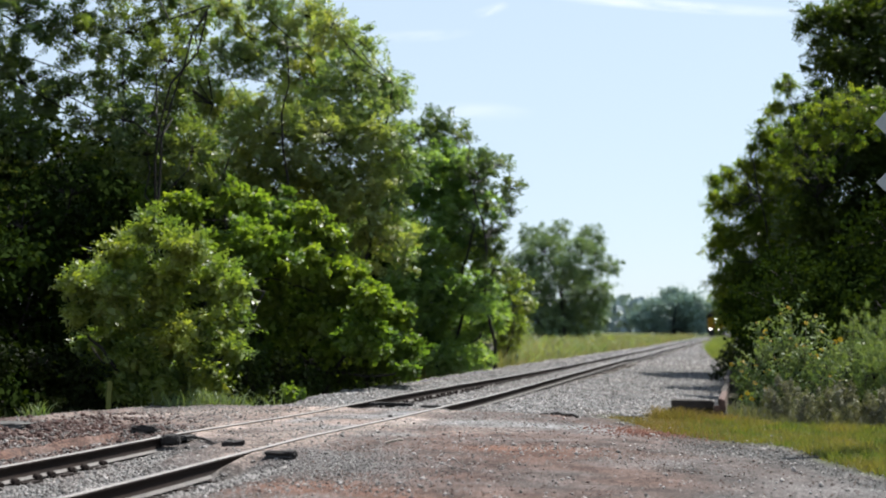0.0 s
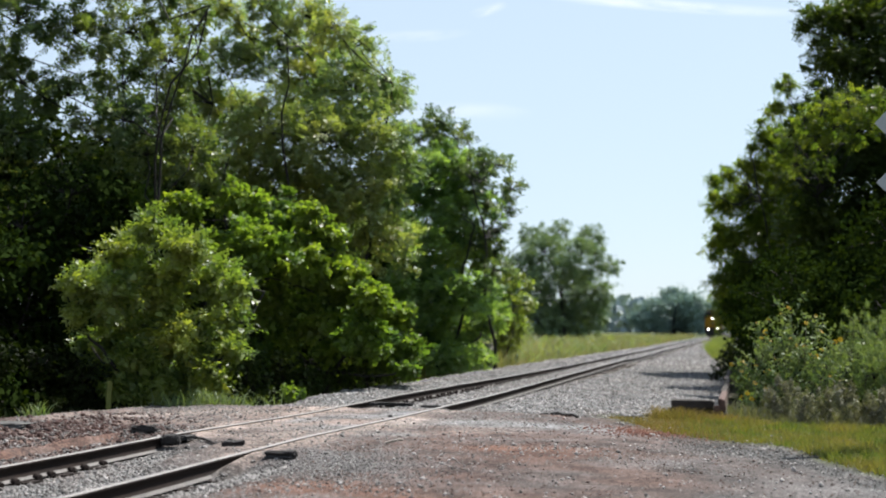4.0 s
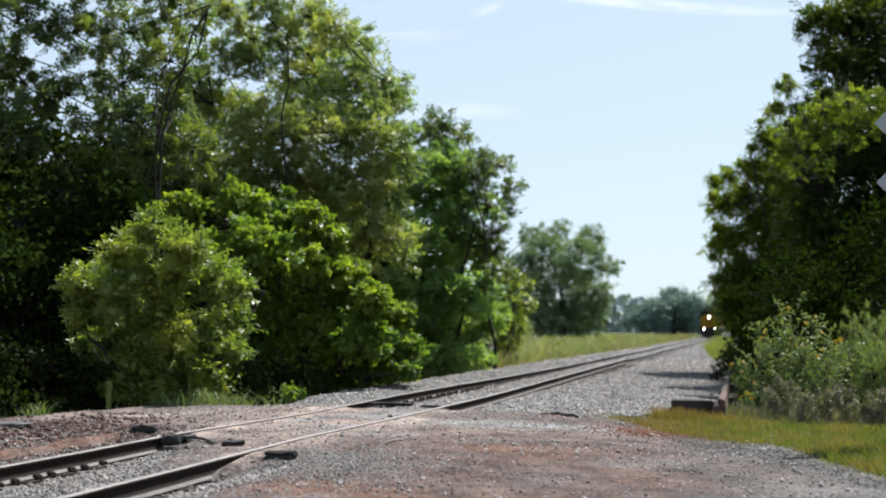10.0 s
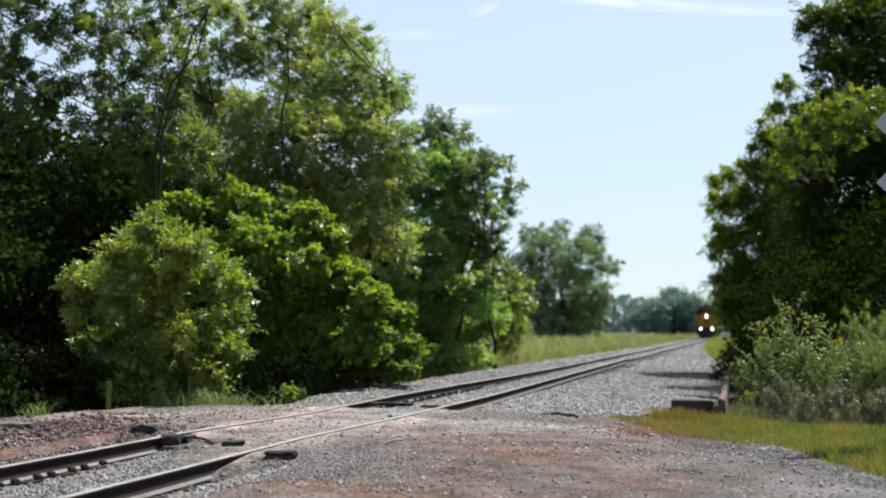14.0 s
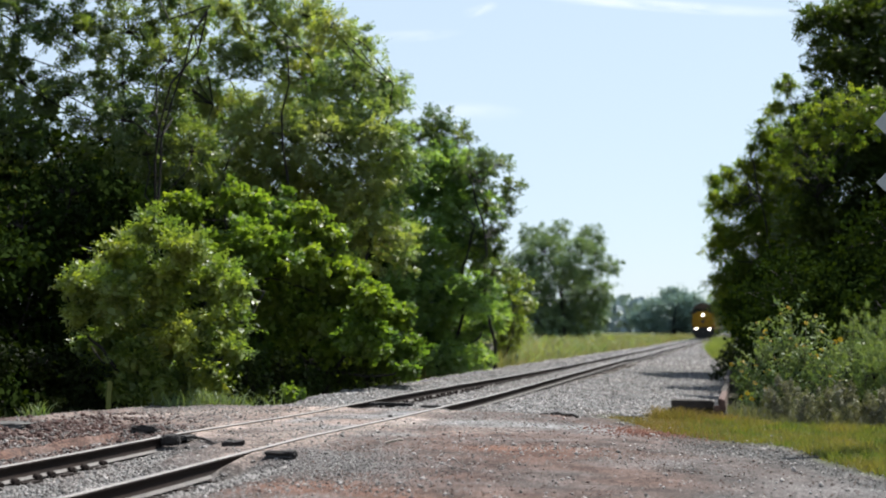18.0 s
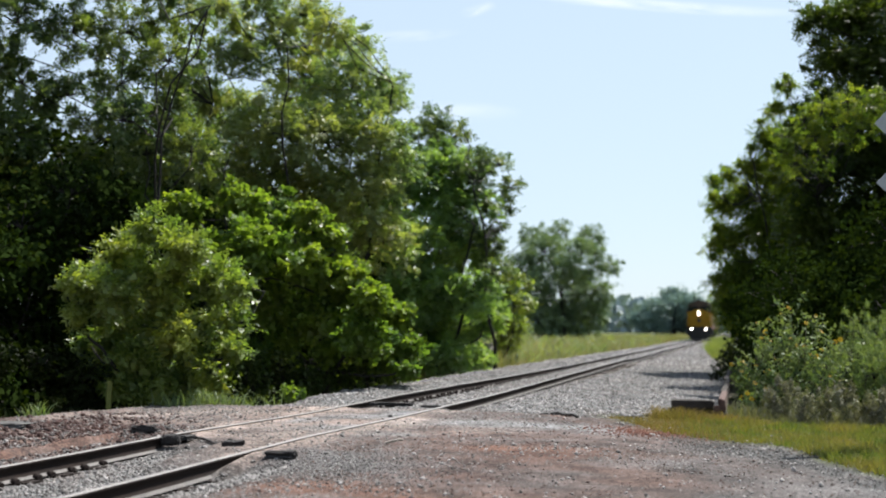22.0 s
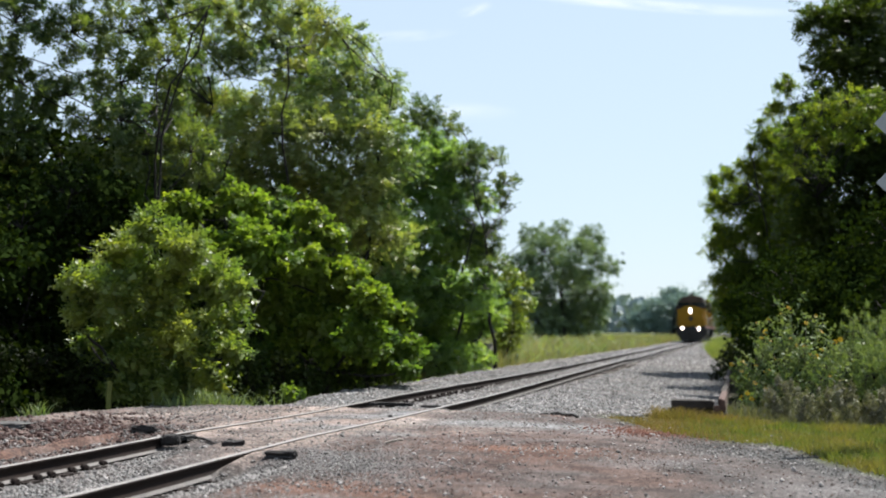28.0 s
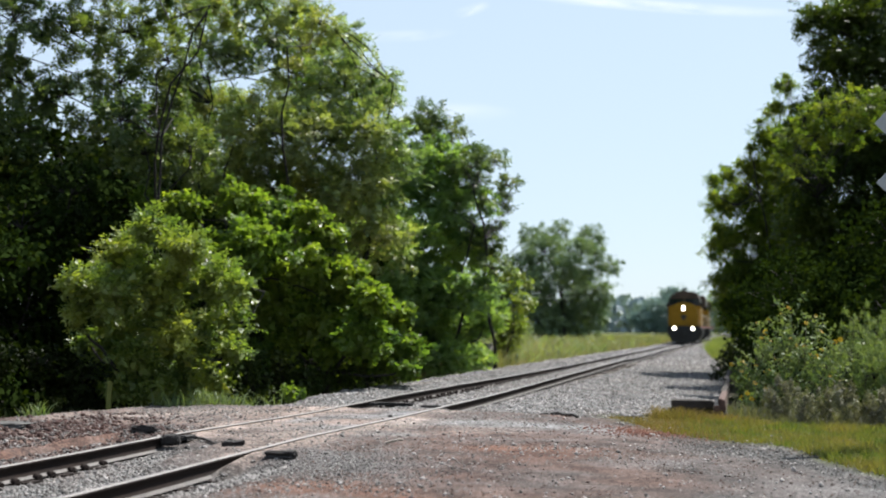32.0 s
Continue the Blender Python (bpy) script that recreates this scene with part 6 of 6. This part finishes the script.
def locomotive():
    loco = tagged(new("locomotive"), "yellow diesel freight locomotive with grey roof and lit headlights", "locomotive")

    def add(name, fill, mat, label="", parent=None, bevel=0.0):
        bm = bmesh.new()
        fill(bm)
        if bevel:
            bmesh.ops.bevel(bm, geom=bm.edges[:], offset=bevel, segments=2, affect="EDGES", clamp_overlap=True)
        for v in bm.verts:
            v.co.x, v.co.z = v.co.x * 0.975, v.co.z * 1.05
        return part(name, bm, mat, parent or loco, label)
    add("underframe", lambda b: box(b, -1.5, 1.5, 0.55, 22.0, 1.22, 1.5, 0.03), UNDER, "grimy black underframe")
    add("pilot_plate", lambda b: box(b, -1.48, 1.48, 0.42, 0.55, 0.55, 1.5, 0.02), UNDER, "black front pilot plate")
    add("plow", lambda b: (section(b, ((-1.05, 0.12), (1.05, 0.12), (1.32, 0.75), (-1.32, 0.75)), 0.1, 0.42, 0, 0.98)), UNDER, "black snow plow", bevel=0.02)
    add("coupler", lambda b: (box(b, -0.14, 0.14, -0.3, 0.45, 0.75, 1.0, 0.03), box(b, -0.22, 0.12, -0.45, -0.2, 0.72, 1.03, 0.05)), UNDER, "steel coupler")
    for s in (-1, 1):
        add("air_hose", lambda b: rod(b, [Vector((s * 0.45, 0.4, 0.95)), Vector((s * 0.48, 0.15, 0.8)), Vector((s * 0.42, 0.05, 0.45))], 0.03), UNDER)
        for k in range(4):
            add("step", lambda b: box(b, s * 1.1 if s > 0 else -1.5, 1.5 if s > 0 else s * 1.1, 0.55, 0.95, 0.35 + 0.3 * k, 0.38 + 0.3 * k, 0.005), UNDER)
        add("handrail", lambda b: rod(b, [Vector((s * 1.46, 0.5, 0.5)), Vector((s * 1.46, 0.48, 2.35)), Vector((s * 1.3, 0.45, 2.5)), Vector((s * 0.35, 0.45, 2.5)), Vector((s * 0.35, 0.45, 1.5))], 0.02), YELLOW, "yellow handrail")
        add("handrail", lambda b: (rod(b, [Vector((s * 1.5, 4.6, 1.5)), Vector((s * 1.5, 4.6, 2.5)), Vector((s * 1.5, 21.8, 2.5)), Vector((s * 1.5, 21.8, 1.5))], 0.022),
                                   [rod(b, [Vector((s * 1.5, y, 1.5)), Vector((s * 1.5, y, 2.5))], 0.02) for y in (7, 9.5, 12, 14.5, 17, 19.5)]), WHITE, "side handrail")
    nose = add("nose", lambda b: section(b, ((-1.36, 1.5), (1.36, 1.5), (1.37, 2.5), (1.3, 2.9), (1.1, 3.22), (0.75, 3.43), (0.3, 3.52), (-0.3, 3.52), (-0.75, 3.43), (-1.1, 3.22), (-1.3, 2.9), (-1.37, 2.5)), 0.72, 2.1), YELLOW, "broad yellow nose", bevel=0.07)
    add("nose_door", lambda b: box(b, -1.1, -0.55, 0.69, 0.72, 1.55, 2.75, 0.012), YELLOW, parent=nose)
    add("emblem", lambda b: section(b, ((-0.22, 2.45), (0.22, 2.45), (0.24, 2.2), (0.0, 1.95), (-0.24, 2.2)), 0.68, 0.715), GRILLE, "dark shield-shaped emblem", nose)
    housing = add("headlight_housing", lambda b: box(b, -0.2, 0.2, 0.6, 0.75, 2.76, 3.32, 0.06), GRILLE, "nose headlight housing", nose)
    for z in (2.94, 3.14):
        add("headlight", lambda b: tube(b, (0, 0.57, z), (0, 0.605, z), 0.1, 0.105, 20), LAMP, "bright white headlight", housing)
    for s in (-1, 1):
        d = add("ditch_light", lambda b: tube(b, (s * 0.846, 0.3, 1.29), (s * 0.846, 0.45, 1.29), 0.16, 0.13, 20), UNDER, "ditch light housing")
        add("lens", lambda b: tube(b, (s * 0.846, 0.275, 1.29), (s * 0.846, 0.3, 1.29), 0.12, 0.125, 20), LAMP, "bright white lens", d)
    cab = add("cab", lambda b: section(b, ((-1.5, 1.5), (1.5, 1.5), (1.5, 3.3), (-1.5, 3.3)), 2.1, 4.9), YELLOW, "yellow cab", bevel=0.05)
    add("cab_upper", lambda b: section(b, ((-1.5, 3.25), (1.5, 3.25), (1.44, 3.8), (1.2, 4.16), (-1.2, 4.16), (-1.44, 3.8)), 2.1, 4.9), ROOF_GREY, "dull brown-grey upper cab", cab, bevel=0.04)
    add("roof", lambda b: section(b, ((-1.4, 3.95), (1.4, 3.95), (1.2, 4.22), (0.85, 4.43), (0.4, 4.56), (0.0, 4.6), (-0.4, 4.56), (-0.85, 4.43), (-1.2, 4.22)), 2.0, 5.0), ROOF_GREY, "dusty grey cab roof", cab, bevel=0.03)
    for x0, x1 in ((-1.38, -0.1), (0.1, 1.38)):
        w = add("window", lambda b: box(b, x0, x1, 2.07, 2.11, 3.36, 3.9, 0.02), GLASS, "dark cab windscreen", cab)
        add("wiper", lambda b: rod(b, [Vector(((x0 + x1) / 2, 2.05, 3.4)), Vector(((x0 + x1) / 2 + 0.3, 2.05, 3.75))], 0.012, 4), UNDER, parent=w)
    for s in (-1, 1):
        for y0, y1 in ((2.5, 3.3), (3.5, 4.4)):
            add("side_window", lambda b: box(b, s * 1.48, s * 1.52, y0, y1, 3.1, 3.8, 0.015), GLASS, "dark side window", cab)
        add("mirror", lambda b: box(b, s * 1.52, s * 1.66, 2.4, 2.46, 3.1, 3.5, 0.02), UNDER, parent=cab)
        add("number_board", lambda b: box(b, s * 0.75 - 0.3, s * 0.75 + 0.3, 2.0, 2.1, 4.03, 4.24, 0.02), GRILLE, "dark number board", cab)
    add("horn", lambda b: [tube(b, (x, 3.0, 4.72 + 0.04 * i), (x, 3.5, 4.72), 0.09, 0.03, 10) for i, x in enumerate((-0.15, 0.0, 0.15))], UNDER, "air horn", cab)
    hood = add("hood", lambda b: section(b, ((-0.95, 1.5), (0.95, 1.5), (0.95, 4.05), (0.75, 4.3), (-0.75, 4.3), (-0.95, 4.05)), 4.9, 21.3), YELLOW, "long yellow engine hood", bevel=0.03)
    add("roof", lambda b: section(b, ((-0.9, 4.2), (0.9, 4.2), (0.7, 4.36), (-0.7, 4.36)), 4.95, 21.2), ROOF_GREY, "grey hood roof", hood)
    add("dynamic_brake", lambda b: section(b, ((-1.2, 3.4), (1.2, 3.4), (1.2, 4.3), (0.95, 4.55), (-0.95, 4.55), (-1.2, 4.3)), 5.3, 8.8), ROOF_GREY, "grey brake housing", hood, 0.03)
    add("radiator", lambda b: section(b, ((-1.5, 3.5), (1.5, 3.5), (1.5, 4.35), (1.3, 4.55), (-1.3, 4.55), (-1.5, 4.35)), 16.0, 20.8), ROOF_GREY, "grey flared radiator housing", hood, 0.03)
    add("exhaust_stack", lambda b: box(b, -0.35, 0.35, 11.5, 12.3, 4.3, 4.6, 0.03), UNDER, parent=hood)
    for y in (6.0, 7.6, 17.0, 18.3, 19.6):
        add("roof_fan", lambda b: tube(b, (0, y, 4.5), (0, y, 4.66), 0.6, 0.58, 20), UNDER, parent=hood)
    for s in (-1, 1):
        for k in range(9):
            y = 9.1 + k * 0.75
            add("hood_door", lambda b: box(b, s * 0.94, s * 0.975, y, y + 0.68, 1.65, 3.6, 0.008), YELLOW, parent=hood)
        add("grille", lambda b: box(b, s * 1.19, s * 1.215, 5.5, 8.6, 3.55, 4.2, 0.01), GRILLE, parent=hood)
        add("grille", lambda b: box(b, s * 1.49, s * 1.515, 16.2, 20.6, 3.6, 4.3, 0.01), GRILLE, parent=hood)
        add("stripe", lambda b: box(b, s * 1.5, s * 1.512, 0.7, 21.9, 1.38, 1.46), RED, "red side stripe")
    add("fuel_tank", lambda b: section(b, ((-1.4, 0.75), (-1.1, 0.3), (1.1, 0.3), (1.4, 0.75), (1.4, 1.22), (-1.4, 1.22)), 7.8, 14.2), UNDER, "black fuel tank", bevel=0.05)
    for yc in (4.2, 17.8):
        tr = add("truck", lambda b: [(box(b, s * 1.05 - 0.08, s * 1.05 + 0.08, yc - 2.4, yc + 2.4, 0.55, 0.85, 0.03), [box(b, s * 1.05 - 0.13, s * 1.05 + 0.13, yc + q - 0.25, yc + q + 0.25, 0.36, 0.75, 0.04) for q in (-1.85, 0, 1.85)]) for s in (-1, 1)], UNDER, "black truck frame")
        for q in (-1.85, 0.0, 1.85):
            bm = bmesh.new()
            for s in (-1, 1):
                tube(bm, (s * 0.69, 0, 0), (s * 0.82, 0, 0), 0.535, 0.525, 32)
                tube(bm, (s * 0.66, 0, 0), (s * 0.69, 0, 0), 0.56, 0.56, 32)
            tube(bm, (-0.9, 0, 0), (0.9, 0, 0), 0.1, 0.1, 12)
            box(bm, 0.815, 0.835, -0.3, 0.3, -0.05, 0.05)
            w = part("wheelset", bm, STEEL, loco, "worn steel wheelset")
            w.matrix_basis = pose(0, yc + q, 0.53)
            WHEELSETS.append((w, yc + q))
    return loco


TRAIN_Z, TRAIN_START, TRAIN_SPEED, NOSE_TO_LIGHTS = -0.06, 208.8, 3.416, 0.3
loco = locomotive()
second = copy_thing(loco, pose(0, 300, TRAIN_Z))
tagged(second, "second yellow locomotive coupled behind the leading one", "locomotive")
SECOND_WHEELS = [o for o in second.children if o.name.startswith("wheelset")]
for o in list(second.children_recursive):
    if o.name.startswith(("lens", "headlight")) and "housing" not in o.name:
        bpy.data.objects.remove(o)


# ---- birds ----
FEATHER = surface("dark_feathers", (0.00864, 0.00792, 0.0072), (0.0288, 0.0252, 0.02304), 12, 0.8)


def bird(label):
    b = tagged(new("bird"), label, "bird")
    bm = bmesh.new()
    bmesh.ops.create_uvsphere(bm, u_segments=12, v_segments=8, radius=0.5)
    for v in bm.verts:
        taper = 1.0 - 0.55 * max(0.0, v.co.x * 1.6)
        v.co = Vector((v.co.x * 0.26, v.co.y * 0.09 * taper, v.co.z * 0.09 * taper))
    part("body", bm, FEATHER, b)
    bm = bmesh.new()
    bmesh.ops.create_uvsphere(bm, u_segments=10, v_segments=6, radius=0.032, matrix=Matrix.Translation((-0.15, 0, 0.02)))
    tube(bm, (-0.175, 0, 0.018), (-0.205, 0, 0.012), 0.01, 0.002, 6)
    part("head", bm, FEATHER, b)
    bm = bmesh.new()
    section(bm, ((0.1, 0.006), (0.24, 0.004), (0.24, -0.004), (0.1, -0.006)), -0.04, 0.04)
    part("tail", bm, FEATHER, b)
    wings = []
    for s in (-1, 1):
        bm = bmesh.new()
        lower = [bm.verts.new((x, s * y, -0.004)) for x, y in ((-0.08, 0.0), (-0.1, 0.14), (-0.02, 0.29), (0.04, 0.15), (0.07, 0.0))]
        upper = [bm.verts.new((v.co.x, v.co.y, 0.006 + 0.01 * (1 - abs(v.co.y) / 0.3))) for v in lower]
        bm.faces.new(lower)
        bm.faces.new(upper[::-1])
        for i in range(5):
            bm.faces.new((lower[i], lower[(i + 1) % 5], upper[(i + 1) % 5], upper[i]))
        bmesh.ops.recalc_face_normals(bm, faces=bm.faces[:])
        wings.append((part("wing", bm, FEATHER, b), s))
    return b, wings


near_bird, near_wings = bird("small dark bird flying over the track")
far_bird, far_wings = bird("distant dark bird flying low over the field")


# ---- what moves ----
GUST_TALL = ((0, 0.0), (4, 0.04), (8, 0.07), (12, 0.1), (14.5, 0.0), (16.5, -0.07), (18, -0.08), (20, -0.15), (22, -0.26), (23, -0.24), (24, -0.04), (25, -0.12), (26.3, -0.4),
             (27.5, -0.72), (28, -0.62), (28.6, -0.32), (29.3, -0.2), (30, -0.5), (31, -0.8), (31.5, -1.0), (32, -0.97))
GUST_EDGE = ((0, 0.0), (5, 0.05), (9, 0.1), (14.5, 0.12), (16.5, -0.2), (18, 0.0), (19.5, -0.28), (21.3, -0.05), (23, -0.4), (24, -0.45), (25, -0.26), (26.3, -0.6),
             (27.5, -0.95), (28, -1.0), (29, -0.75), (30, -0.5), (31, -0.55), (32, -0.62))


def ray_place(deg_right, deg_up, depth):
    head = radians(15.685)
    p = EYE + Vector((math.cos(head), math.sin(head), 0)) * depth * math.tan(radians(deg_right)) + Vector((-math.sin(head), math.cos(head), 0)) * depth
    p.z = EYE.z + depth * math.tan(radians(deg_up))
    return p


def fly(b, wings, rows, depth, beat, phase):
    poses = []
    for t, right, up in rows:
        p = ray_place(right, up, depth)
        poses.append((t, pose(*p, 12, 6, 15.685 - 6)))
    walk(b, poses)
    steps = [0.0] + [rows[1][0] + 0.1 * k for k in range(int((32.0 - rows[1][0]) / 0.1) + 1)]
    if steps[-1] < 31.99:
        steps.append(32.0)
    for w, s in wings:
        walk(w, [(t, pose(0, 0, 0, s * 38 * math.sin(beat * t + phase), 0, 0)) for t in steps])


def motions():
    end = 32.0
    for body, back, wheels in ((loco, 0.0, [w for w, _ in WHEELSETS]), (second, 22.7, SECOND_WHEELS)):
        far, near = TRAIN_START - NOSE_TO_LIGHTS + back, TRAIN_START - NOSE_TO_LIGHTS + back - TRAIN_SPEED * end
        walk(body, [(0, pose(0, far, TRAIN_Z)), (end, pose(0, near, TRAIN_Z))])
        turn = math.degrees(TRAIN_SPEED / 0.53)
        for w in wheels:
            at = w.matrix_basis.translation.copy()
            walk(w, [(k * 0.2, pose(*at, turn * k * 0.2, 0, 0)) for k in range(161)])
        for o in [body] + wheels:
            keys = o.animation_data
            for curve in keys.action.layers[0].strips[0].channelbag(keys.action_slot).fcurves:
                for key in curve.keyframe_points:
                    key.interpolation = "LINEAR"
    for i, (ob, c, amount, group) in enumerate(SWAYING):
        gust = GUST_EDGE if group == "edge" else GUST_TALL
        rows = []
        for t, g in gust:
            flutter = 0.03 * math.sin(1.9 * t + i * 2.4) + 0.02 * math.sin(3.1 * t + i)
            s = amount * (g + flutter)
            lift = -0.9 * s if group == "edge" else -0.25 * s
            rows.append((t, pose(c[0] + ACROSS.x * s, c[1] + ACROSS.y * s, c[2] + lift, 0, math.degrees(s) * 0.12, math.degrees(flutter * amount) * 0.4)))
        walk(ob, rows)
    drift = Vector((-math.cos(radians(15.685)), -math.sin(radians(15.685)), 0)) * 1.7
    for c in CLOUDS:
        m = c.matrix_world.copy()
        walk(c, [(0, Matrix.Translation(drift * 0) @ m), (end, Matrix.Translation(drift * end) @ m)])
    fly(near_bird, near_wings, [(0, 34.0, 8.0), (28.6, 30.0, 8.2), (29.7, 14.0, 9.2), (30.0, 11.43, 9.72), (30.5, 6.42, 10.5), (31.0, 0.7, 11.5), (31.1, -0.6, 11.6), (32.0, -12.0, 12.6)], 60.0, 33.0, 0.4)
    fly(far_bird, far_wings, [(0, 24.0, 4.0), (26.6, 21.5, 4.3), (27.5, 13.45, 4.46), (28.0, 9.57, 4.07), (28.5, 5.6, 3.9), (32.0, -15.0, 4.5)], 95.0, 29.0, 1.0)


motions()
